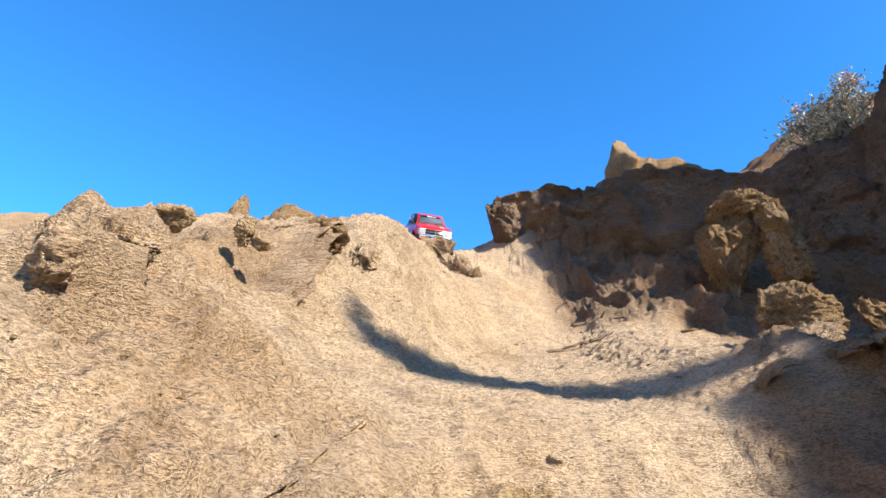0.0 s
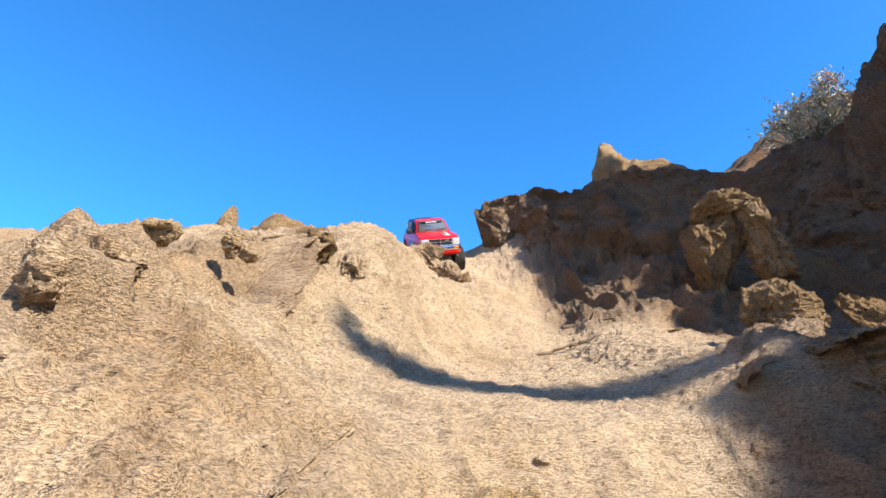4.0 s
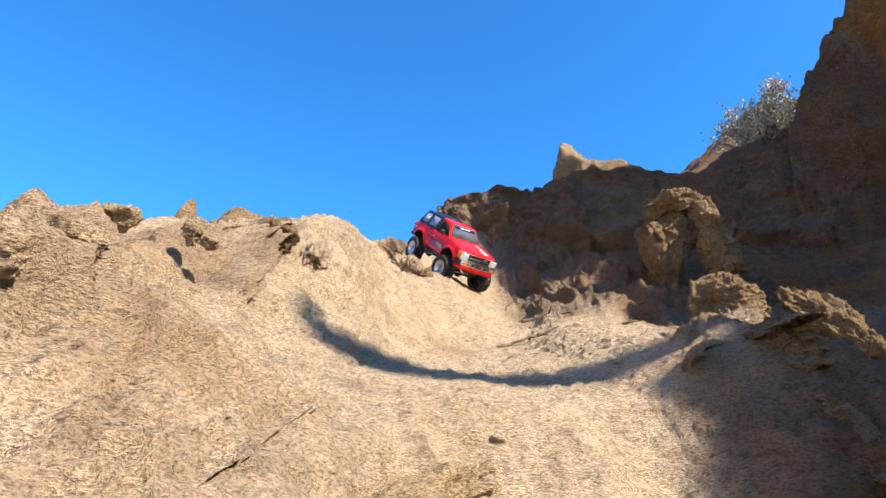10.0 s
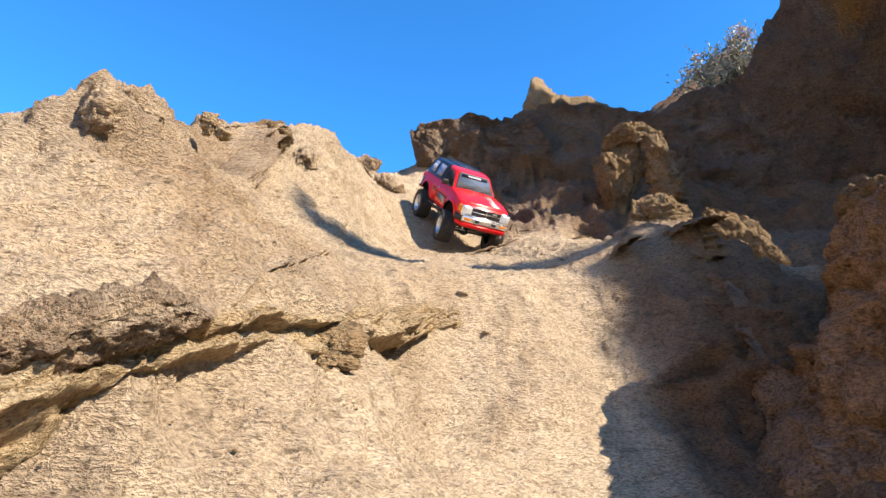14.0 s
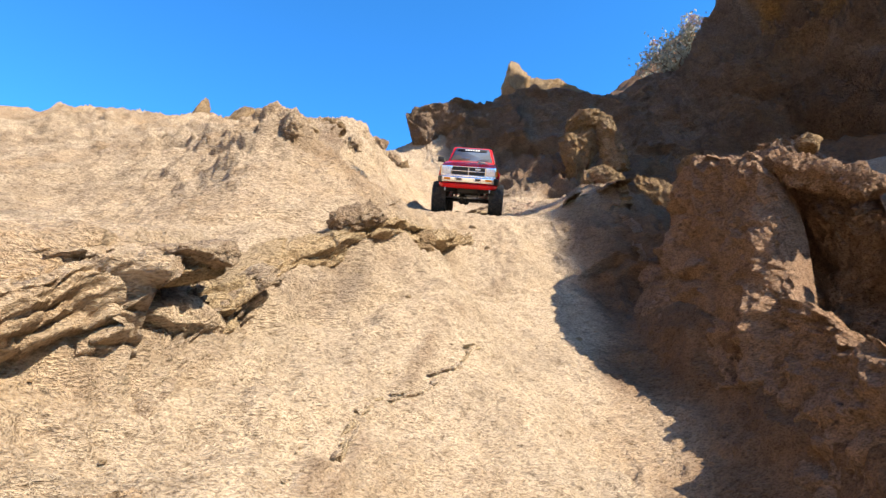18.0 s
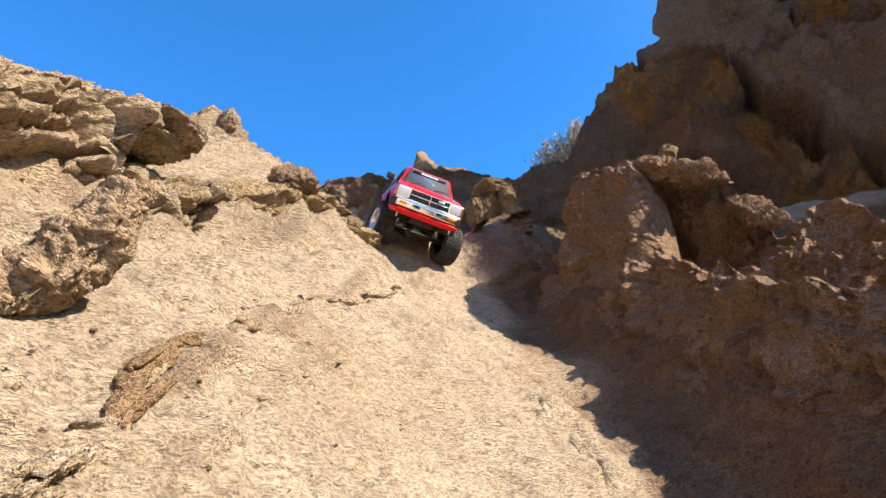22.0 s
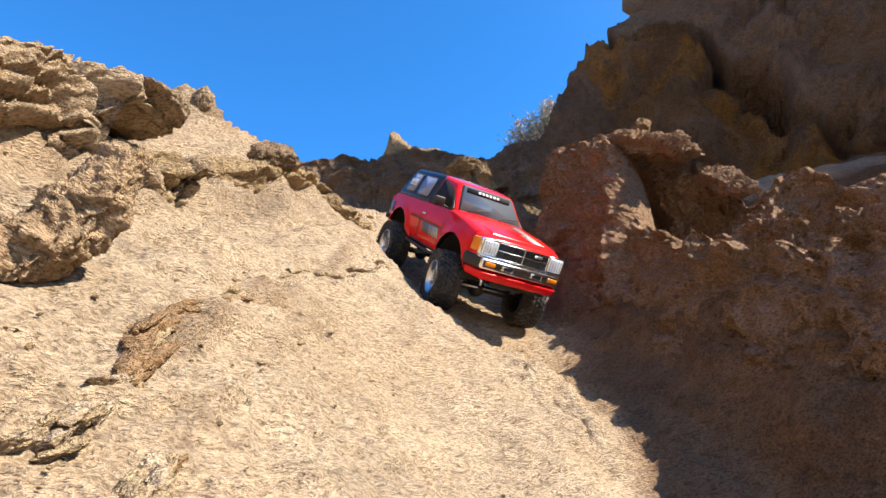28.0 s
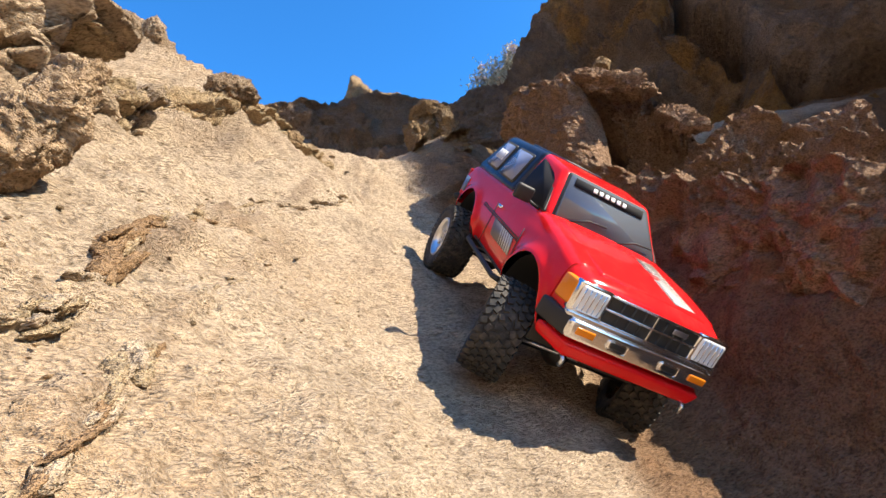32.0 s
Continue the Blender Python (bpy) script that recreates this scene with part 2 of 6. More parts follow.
def section(y, *heights):
    """Heights of the slope across the chute at the distance y, at the stations HEIGHT_X."""
    SECTIONS[y] = heights


section(-6, -0.30, -0.30, -0.30, -0.30, -0.30, -0.30, -0.30, -0.30, -0.30, -0.30, -0.30, -0.30, -0.30, -0.30, -0.30, -0.30, -0.30)
section(-3, 1.00, 0.45, 0.15, 0.00, -0.05, -0.06, -0.06, -0.06, -0.05, -0.03, 0.00, 0.02, 0.05, 0.10, 0.20, 0.40, 0.80)
section(-1.6, 2.28, 1.11, 0.53, 0.23, 0.11, 0.06, 0.06, 0.09, 0.16, 0.22, 0.29, 0.42, 0.38, 0.41, 0.80, 0.95, 1.30)
section(-1, 2.16, 1.34, 0.92, 0.67, 0.54, 0.46, 0.40, 0.40, 0.45, 0.53, 0.62, 0.72, 0.68, 0.71, 0.80, 1.00, 1.60)
section(-0.6, 2.06, 1.49, 1.19, 0.97, 0.83, 0.73, 0.64, 0.61, 0.64, 0.71, 0.81, 0.87, 0.83, 0.86, 0.95, 1.1, 1.75)
section(-0.3, 1.99, 1.59, 1.25, 1.21, 1.04, 0.93, 0.82, 0.78, 0.75, 0.80, 0.94, 1.00, 0.96, 0.99, 1.02, 1.15, 1.88)
section(-0.1, 1.94, 1.63, 1.36, 1.31, 1.21, 1.08, 0.97, 0.94, 0.88, 0.91, 0.99, 1.10, 1.06, 1.09, 1.10, 1.2, 1.98)
section(0.1, 1.89, 1.66, 1.40, 1.37, 1.36, 1.27, 1.18, 1.11, 1.01, 1.03, 1.09, 1.19, 1.17, 1.20, 1.18, 1.28, 2.09)
section(0.3, 1.85, 1.67, 1.47, 1.47, 1.56, 1.52, 1.39, 1.23, 1.18, 1.16, 1.20, 1.30, 1.28, 1.31, 1.28, 1.38, 2.20)
section(0.5, 1.83, 1.66, 1.60, 1.655, 1.750, 1.62, 1.51, 1.36, 1.31, 1.30, 1.31, 1.33, 1.29, 1.32, 1.40, 1.5, 2.21)
section(0.7, 1.84, 1.72, 1.70, 1.76, 1.785, 1.665, 1.60, 1.59, 1.56, 1.475, 1.53, 1.585, 1.60, 1.56, 1.60, 1.68, 2.20)
section(0.80, 1.858, 1.752, 1.765, 1.832, 1.830, 1.708, 1.633, 1.627, 1.612, 1.612, 1.645, 1.682, 1.705, 1.61, 1.66, 1.826, 2.238)
section(0.95, 1.90, 1.81, 1.86, 1.92, 1.91, 1.80, 1.68, 1.66, 1.652, 1.652, 1.68, 1.72, 1.755, 1.76, 1.78, 1.95, 2.30)
section(1.25, 2.04, 1.95, 2.02, 2.05, 2.09, 2.09, 1.80, 1.76, 1.76, 1.76, 1.79, 1.81, 1.80, 1.81, 1.85, 2.00, 2.40)
section(1.6, 2.25, 2.16, 2.21, 2.21, 2.25, 2.235, 2.06, 1.88, 1.86, 1.86, 1.89, 1.92, 1.93, 1.95, 1.95, 2.15, 2.50)
section(2.1, 2.50, 2.52, 2.50, 2.40, 2.38, 2.34, 2.27, 2.26, 2.19, 2.13, 2.12, 2.16, 2.22, 2.30, 2.32, 2.40, 2.90)
section(2.36, 2.58, 2.60, 2.58, 2.52, 2.50, 2.46, 2.39, 2.36, 2.31, 2.29, 2.29, 2.31, 2.36, 2.42, 2.47, 2.55, 3.10)
section(2.48, 2.63, 2.65, 2.63, 2.53, 2.50, 2.46, 2.44, 2.41, 2.38, 2.40, 2.42, 2.46, 2.50, 2.56, 2.60, 2.80, 3.60)
section(3, 2.74, 2.76, 2.73, 2.69, 2.71, 2.70, 2.71, 2.74, 2.83, 2.92, 2.94, 2.97, 3.00, 3.06, 3.10, 3.22, 3.85)
section(3.8, 2.78, 2.78, 2.75, 2.78, 2.78, 2.78, 2.78, 2.80, 2.90, 2.95, 3.00, 3.08, 3.20, 3.38, 3.50, 3.50, 4.35)
section(4.9, 2.79, 2.80, 2.80, 2.80, 2.80, 2.80, 2.80, 2.80, 2.85, 2.85, 2.90, 2.95, 3.05, 3.25, 3.50, 3.80, 5.00)
section(7, 2.80, 2.80, 2.80, 2.80, 2.80, 2.80, 2.80, 2.80, 2.80, 2.80, 2.80, 2.85, 2.90, 3.00, 3.20, 3.60, 4.60)


def slope_height(x, y):
    """Height of the bare slope on the grid of the arrays x and y."""
    ys = np.array(sorted(SECTIONS))
    rows = np.array([curve_through(HEIGHT_X, SECTIONS[v], x) for v in ys])
    return curve_through(ys, rows.T, y).T


def stretch(*legs):
    """Stations along one axis: legs of (end, step), the first leg giving the start."""
    at = [legs[0]]
    for end, step in legs[1:]:
        n = max(1, round((end - at[-1]) / step))
        at += list(at[-1] + (end - at[-1]) * np.arange(1, n + 1) / n)
    return np.array(at)


GX = stretch(-80.0, (-9, 8), (-3, 0.5), (-1.6, 0.07), (-0.6, 0.014), (-0.3, 0.006), (0.36, 0.005), (0.56, 0.0035), (0.9, 0.006), (1.3, 0.014), (2.2, 0.03), (4, 0.1), (9, 0.5), (80, 8))
GY = stretch(-80.0, (-6, 8), (-1.6, 0.2), (-0.7, 0.02), (0.9, 0.005), (1.6, 0.007), (2.3, 0.01), (3.2, 0.018), (5, 0.06), (12, 0.5), (80, 8))


# ribs of harder stone on the chute: their way, height and width
VEINS = [
    (((-0.33, -0.52), (-0.28, -0.40), (-0.235, -0.29), (-0.205, -0.20), (-0.15, -0.06), (-0.05, 0.10), (0.085, 0.32)), 0.006, 0.008),
    (((-0.26, -0.50), (-0.20, -0.30), (-0.11, -0.07), (0.02, 0.0)), 0.004, 0.006),
    (((-0.02, 0.02), (0.06, 0.07), (0.12, 0.16)), 0.003, 0.005),
    (((-0.100, 0.29), (-0.091, 0.337), (-0.085, 0.378), (-0.067, 0.407), (-0.058, 0.50), (-0.047, 0.565), (-0.043, 0.63)), 0.006, 0.008),
    (((-0.043, 0.63), (-0.035, 0.76), (-0.01, 0.92), (0.025, 1.10)), 0.008, 0.007),
    (((0.02, 0.50), (0.045, 0.58), (0.04, 0.66)), 0.006, 0.005),
    (((0.10, 0.48), (0.16, 0.54), (0.21, 0.66), (0.26, 0.72)), 0.008, 0.008),
    (((-0.27, 0.52), (-0.22, 0.62), (-0.19, 0.72)), 0.010, 0.016),
    (((0.05, 0.62), (0.10, 0.56), (0.16, 0.58)), 0.006, 0.006),
    (((-0.02, 0.28), (0.06, 0.36), (0.13, 0.50), (0.22, 0.60)), 0.006, 0.010),
]


def rib(px, py, path, high, wide, seed):
    """A broken raised rib along a line on the ground."""
    best = np.full(len(px), 9.0)
    for (ax, ay), (bx, by) in zip(path, path[1:]):
        dx, dy = bx - ax, by - ay
        t = np.clip(((px - ax) * dx + (py - ay) * dy) / (dx * dx + dy * dy), 0, 1)
        best = np.minimum(best, np.hypot(px - ax - t * dx, py - ay - t * dy))
    q = np.stack([px, py, 0 * px], 1)
    best = best + 0.010 * value_noise(q * 16, 60 + seed) + 0.003 * value_noise(q * 60, 61 + seed)
    return high * np.exp(-((best / wide) ** 2)) * np.clip(0.7 + 1.1 * fbm(q * 17, 3, 70 + seed), 0, 1.4)


def ledge_step(x, y):
    """Two broken ledges beside the chute: how far they lift or undercut the slope, and where they are."""
    q = np.stack([x.ravel(), y.ravel(), 0 * x.ravel()], 1)
    wander = (0.020 * fbm(q * 14, 3, 11)).reshape(x.shape)
    main = np.interp(y, [-0.9, -0.5, -0.35, -0.02, 0.12, 0.19, 0.30, 0.50, 0.66], [-0.62, -0.50, -0.42, -0.275, -0.20, -0.13, -0.045, 0.035, 0.135])
    d = 0.86 * (main - x) + wander
    fade = smooth(0.72, 0.50, y) * smooth(-1.3, -0.8, y)
    lift = 0.008 * fade * (smooth(-0.005, 0.007, d) - smooth(-0.10, 0.13, d))
    lift = lift - 0.028 * fade * smooth(-0.10, -0.03, d) * smooth(0.06, 0.0, d)
    upper = np.interp(y, [0.1, 0.175, 0.32, 0.58], [-0.165, -0.118, -0.10, -0.057])
    e = 0.95 * (upper - x) + 0.7 * wander
    fade2 = smooth(0.60, 0.50, y) * smooth(0.06, 0.14, y)
    lift = lift + 0.022 * fade2 * (smooth(-0.004, 0.006, e) - smooth(-0.06, 0.09, e))
    near = np.maximum(fade * np.exp(-(((d - 0.01) / 0.035) ** 2)), 0.15 * fade2 * np.exp(-(((e - 0.01) / 0.02) ** 2)))
    return lift, near


def bounce_bank(x, y):
    """An unseen sunlit bank, added on the western side to block sky and bounce warm light."""
    d = -x - 1.2 - 1.25 * np.maximum(y, 0)
    q = np.stack([x.ravel(), y.ravel(), 0 * x.ravel()], 1)
    return (6.5 + 0.5 * fbm(q * 0.4, 3, 17).reshape(x.shape)) * smooth(0.0, 6.5, d)


UPPER = [(-0.62, -0.80, 0.94), (-0.48, -0.50, 1.115), (-0.405, -0.33, 1.222), (-0.352, -0.235, 1.282), (-0.315, -0.20, 1.302), (-0.293, -0.184, 1.303), (-0.300, -0.150, 1.315), (-0.33, -0.10, 1.33)]


def behind_ledge(x, y, base):
    """Lifts the ground behind the thick ledge up to the ledge's top."""
    ys = [p[1] for p in UPPER[:5]] + [-0.10, -0.02, 0.06]
    brink = np.interp(y, ys, [p[0] for p in UPPER[:5]] + [-0.30, -0.285, -0.27])
    top = np.interp(y, ys, [p[2] for p in UPPER[:5]] + [1.338, 1.352, 1.37])
    d = brink - np.interp(y, [-0.26, -0.15], [0.13, 0.03]) - x
    return smooth(0.0, 0.035, d) * smooth(0.75, 0.15, d) * smooth(-0.85, -0.6, y) * smooth(0.16, 0.02, y) * np.maximum(0, top + 0.004 - base)


def right_shelf(x, y, base):
    """Cuts the sandy shelf behind the lip's end into the ground."""
    there = smooth(0.655, 0.70, x) * smooth(1.7, 1.3, x) * smooth(0.78, 0.85, y) * smooth(1.18, 1.06, y)
    return there * np.minimum(0, 1.648 + 0.12 * (y - 0.88) + 0.02 * (x - 0.7) - base)


SURFACE = []


def build_slope():
    base = slope_height(np.clip(GX, HEIGHT_X[0], HEIGHT_X[-1]), np.clip(GY, min(SECTIONS), max(SECTIONS)))
    x, y = np.meshgrid(GX, GY)
    base = base + ledge_step(x, y)[0] + bounce_bank(x, y)
    base = base + behind_ledge(x, y, base) + right_shelf(x, y, base)
    base = base + rib(x.ravel(), y.ravel(), ((0.24, 0.17), (0.228, 0.06), (0.208, -0.04), (0.19, -0.09)), 0.036, 0.042, 12).reshape(x.shape)
    gy, gx = np.gradient(base, GY, GX)
    n = np.stack([-gx, -gy, np.ones_like(gx)], -1)
    n /= np.linalg.norm(n, axis=-1, keepdims=True)
    p = np.stack([x, y, base], -1).reshape(-1, 3)
    n = n.reshape(-1, 3)
    px, py, pz = p.T
    ledge = ledge_step(x, y)[1].ravel()
    left = smooth(-0.17, -0.30, px + 0.05 * value_noise(p * 9, 3)) * smooth(0.28, 0.42, py)
    right = np.where(py < 0.62, smooth(0.34, 0.44, px), smooth(0.47, 0.60, px - 0.16 * smooth(1.08, 1.28, py) + 0.05 * value_noise(p * 8, 5)))
    right = right * (1 - 0.85 * smooth(0.66, 0.72, px) * smooth(0.80, 0.86, py) * smooth(1.12, 1.04, py))
    back = smooth(1.75, 2.1, py + 0.35 * (px - 0.2)) * smooth(0.28, 0.5, px)
    crest = left * smooth(-0.10, -0.02, pz - 1.70 - 0.42 * (py - 0.4) + 0.04 * value_noise(p * 7, 6))
    crag = np.clip(np.maximum(np.maximum(left, right), back), 0, 1)
    warped = p + 0.03 * np.stack([value_noise(p * 12, 91 + k) for k in range(3)], 1)
    flakes = np.clip(fbm(p * 30, 3, 33), -0.2, 0.5)
    wrinkled = smooth(0.02, -0.18, px) * smooth(0.2, 0.45, py)
    wrinkles = wrinkled * (0.0040 * (ridged(warped * (30, 18, 50), 4, 88, 0.6) - 0.8) + 0.0022 * fbm(p * 95, 3, 89))
    rough = 0.006 * fbm(p * 7, 3, 21) + 0.0035 * flakes + 0.0042 * np.abs(fbm(warped * (22, 60, 45), 3, 35)) + 0.0026 * fbm(p * 75, 3, 31) + 0.0014 * (ridged(p * 150, 2, 37) - 0.7)
    where = np.clip(2 * value_noise(p * 3.1, 8) + 0.2, 0, 1)
    holes = np.clip(0.36 - cells(warped * 9, 5), 0, 1) * where
    small = np.clip(0.30 - cells(warped * 24, 15), 0, 1) * np.clip(2 * value_noise(p * 5, 18) + 0.3, 0, 1)
    cut = 0.030 * (ridged(warped * 4.5, 5, 41, 0.55) - 0.95) + 0.008 * fbm(p * 34, 4, 51) - (0.09 - 0.06 * left) * holes - 0.025 * small
    face = 0.016 * (ridged(warped * 6, 5, 61, 0.55) - 0.95) + 0.004 * fbm(p * 40, 3, 71) - 0.022 * small
    gentle = 1 + 0.7 * crest - 0.45 * left * (1 - right)
    wall = right * smooth(0.62, 0.45, px) * smooth(0.6, 0.4, py)
    far = 1 + 0.7 * back
    bedded = smooth(0.02, -0.16, px) * smooth(-0.6, -0.2, py)
    scabs = 0.0022 * smooth(0.12, 0.24, fbm(warped * 7, 3, 36)) + 0.0018 * smooth(0.15, 0.25, fbm(warped * 17, 3, 38))
    beds = bedded * (0.0045 * np.tanh(3 * value_noise(warped * (5, 5, 48), 39)) + 0.002 * value_noise(warped * (12, 12, 130), 40))
    veins = sum(rib(px, py, path, h, w, k) for k, (path, h, w) in enumerate(VEINS))
    d2 = rough * (1 - 0.6 * crag) * (1 + 0.8 * smooth(0.0, -0.2, px) * smooth(0.2, 0.4, py) + 0.4 * smooth(0.9, 1.1, py)) + crag * far * gentle * (cut * (1 - wall) + face * wall) + ledge * 0.016 * (ridged(warped * 11, 4, 43, 0.55) - 0.8) + veins + wrinkles + (scabs + beds) * (1 - crag)
    v = p + n * d2[:, None]
    tone = np.clip(np.maximum(crag, np.maximum(0.4 * ledge * (0.5 + value_noise(p * 13, 12)), 45 * veins)), 0, 1)
    tone = np.clip(tone + 0.35 * smooth(0.1, 0.7, fbm(p * 2.6, 4, 77)) * smooth(0.0, -0.25, px) * smooth(0.2, 0.5, py), 0, 1)
    tone = np.clip(tone + 0.40 * smooth(-0.1, 0.5, fbm(warped * (22, 30, 40), 4, 78)) * smooth(0.05, -0.2, px) * smooth(0.25, 0.5, py) * smooth(2.2, 1.6, py), 0, 1)
    steep = np.maximum(smooth(-0.15, 0.35, 0.9 - n[:, 2] + 0.25 * value_noise(p * 6, 46)), np.maximum(smooth(0.5, 0.62, px), smooth(0.29, 0.37, px) * smooth(0.35, -0.05, py)))
    # iron stain of the gully wall, spread over shaded sand to paint it darker
    rust_and_shade = smooth(0.24, 0.37, px + 0.04 * value_noise(p * 9, 44) - 0.10 * smooth(0.3, 0.6, py) + 0.07 * smooth(-0.1, -0.5, py)) * smooth(0.95, 0.60, py + 0.1 * value_noise(p * 5, 45)) * steep
    tone = np.clip(tone - 0.45 * left * (1 - crest), 0, 1)
    tone = tone * (1 - 0.75 * left * (1 - right) * smooth(0.25, -0.15, fbm(warped * (8, 8, 14), 4, 79)))
    # the shaded ground at the back is browned too, deepening its shade by colour
    rust_and_shade = np.clip(np.maximum(rust_and_shade, 0.9 * back * smooth(0.5, 1.0, px)), 0, 1)
    shelf = smooth(0.60, 0.72, px) * smooth(0.86, 0.78, py)
    tone, rust_and_shade = np.maximum(tone, 0.8 * shelf), np.maximum(rust_and_shade, 0.75 * shelf)
    rust_and_shade = np.maximum(rust_and_shade, 0.55 * np.clip(70 * veins - 0.1, 0, 1) * smooth(0.35, 0.15, py))
    # browner stone below the lip, with the soft shade there painted in as well
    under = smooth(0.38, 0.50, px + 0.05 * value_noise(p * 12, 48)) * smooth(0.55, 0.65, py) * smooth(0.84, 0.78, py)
    tone, rust_and_shade = np.maximum(tone, 0.55 * under), np.maximum(rust_and_shade, 0.35 * under)
    # dark brown soil, deepened by shade painted from the shadow's edge inwards
    floor = smooth(0.0, 0.07, px - 0.275 - 0.53 * py + 0.02 * value_noise(p * 11, 47)) * smooth(0.45, 0.25, py) * smooth(-1.4, -0.7, py) * smooth(0.6, 0.5, px)
    tone, rust_and_shade = np.maximum(tone, 0.9 * floor), np.maximum(rust_and_shade, 0.75 * floor)
    tone = tone * (1 - 0.6 * smooth(0.05, -0.12, px) * smooth(0.2, 0.4, py))
    # harder stone's colour, kept dark to paint the seam's shaded side as well
    tone = np.maximum(tone, 0.85 * np.clip(60 * veins, 0, 1))
    streak = rib(px, py, ((-0.20, 0.52), (-0.194, 0.491), (-0.156, 0.396), (-0.137, 0.334), (-0.12, 0.28)), 0.55, 0.022, 9) + rib(px, py, ((-0.13, 0.52), (-0.10, 0.44), (-0.075, 0.36)), 0.3, 0.03, 10)
    tone = np.clip(tone + np.clip(streak, 0, 0.5), 0, 1)
    me = mesh_from("ground", v, grid_faces(len(GX), len(GY)), SAND)
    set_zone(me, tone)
    set_zone(me, rust_and_shade, "rust")
    ob = new("ground", me)
    SURFACE.append(v.reshape(len(GY), len(GX), 3))
    return tagged(ob, "pale sandy sandstone slope with craggy weathered edges", "ground", kind="structure")


ground = build_slope()


def ground_at(x, y):
    """The ground's height near a point of the plan."""
    s = SURFACE[0]
    j, i = np.searchsorted(GY, y), np.searchsorted(GX, x)
    return float(s[max(j - 1, 0):j + 1, max(i - 1, 0):i + 1, 2].mean())


# ---- rocks ----
ICO = {}


def icosphere(level):
    if level not in ICO:
        bm = bmesh.new()
        bmesh.ops.create_icosphere(bm, subdivisions=level, radius=1)
        v = np.array([q.co[:] for q in bm.verts])
        f = np.array([[q.index for q in face.verts] for face in bm.faces])
        bm.free()
        ICO[level] = v, f
    return ICO[level]


def rock(name, label, at, size, turn=(0, 0, 0), seed=1, material=None, rough=0.16, pits=0.12, strata=0.0, square=0.5, level=5, crust=0.6, lean=0.0, hollow=0.0, category="rock"):
    """A weathered rock: a squared ball with ridges, cracks, pits, bedding planes and an undercut foot."""
    v, f = icosphere(level)
    k = 2 + 6 * square
    p = v / ((np.abs(v) ** k).sum(1) ** (1 / k))[:, None]
    rng = random.Random(seed * 17)
    for _ in range(13):
        n = np.array(Vector((rng.uniform(-1, 1), rng.uniform(-1, 1), rng.uniform(-0.9, 1.0))).normalized())
        p = p - np.clip(p @ n - rng.uniform(0.66, 0.98), 0, None)[:, None] * n * 0.85
    s = np.array(size) / 2
    lo = s.min()
    way = p / s
    way /= np.linalg.norm(way, axis=1, keepdims=True)
    q = p * s / lo + seed * 7.31
    q = q + 0.35 * np.stack([value_noise(q * 1.1, seed + 40 + a) for a in range(3)], 1)
    q = q + 0.10 * np.stack([value_noise(q * 4.1, seed + 50 + a) for a in range(3)], 1)
    r = 0.65 * rough * (ridged(q * 0.75, 2, seed, 0.5) - 0.7) + 0.7 * rough * fbm(q * 1.7, 5, seed + 5, 0.52) + 0.14 * rough * (ridged(q * 8, 3, seed + 6) - 0.8)
    r -= 0.4 * rough * smooth(0.09, 0.0, cracks(q * 0.9, seed + 13)) + 0.25 * rough * smooth(0.10, 0.0, cracks(q * 2.6, seed + 17))
    some = np.clip(1.5 * value_noise(q * 0.8, seed + 21) + 0.5, 0, 1)
    r -= pits * some * (np.clip(0.42 - cells(q * 1.5, seed + 9), 0, 1) * 2.2 + np.clip(0.36 - cells(q * 4.0, seed + 3), 0, 1) * 1.0)
    if strata:
        tilt = p * s / lo
        bed = (tilt[:, 2] + 0.18 * tilt[:, 0]) * 3.2 + 0.5 * value_noise(q * 0.9, seed + 30)
        beds = value_noise(np.stack([0.25 * q[:, 0], 0.25 * q[:, 1], 1.4 * bed], 1), seed + 2)
        r += strata * (1.1 * np.tanh(2.5 * beds) / 1.5 + 0.45 * value_noise(np.stack([0.3 * q[:, 0], 0.3 * q[:, 1], 4.2 * bed], 1), seed + 4)) * smooth(0.9, 0.5, np.abs(way[:, 2]))
    out = p * s + way * (r * lo)[:, None]
    if hollow:
        out[:, :2] *= (1 - hollow * smooth(0.2, -0.8, p[:, 2]))[:, None]
    out[:, 0] += lean * out[:, 2]
    me = mesh_from(name, out, f, material or CRAG)
    set_zone(me, np.clip(crust + 0.35 * r / rough, 0, 1))
    ob = new(name, me)
    ob.matrix_world = pose(*at, *turn)
    return tagged(ob, label, category)


def rock_between(name, label, a, b, wide, thick, up=(0, 0, 1), **more):
    """A rock lying from a to b, as wide and thick as given, its flat side towards up."""
    a, b = Vector(a), Vector(b)
    y = (b - a).normalized()
    x = y.cross(Vector(up)).normalized()
    ob = rock(name, label, (0, 0, 0), (wide, (b - a).length, thick), **more)
    m = Matrix((x, y, x.cross(y))).transposed().to_4x4()
    m.translation = (a + b) / 2
    ob.matrix_world = m
    return ob


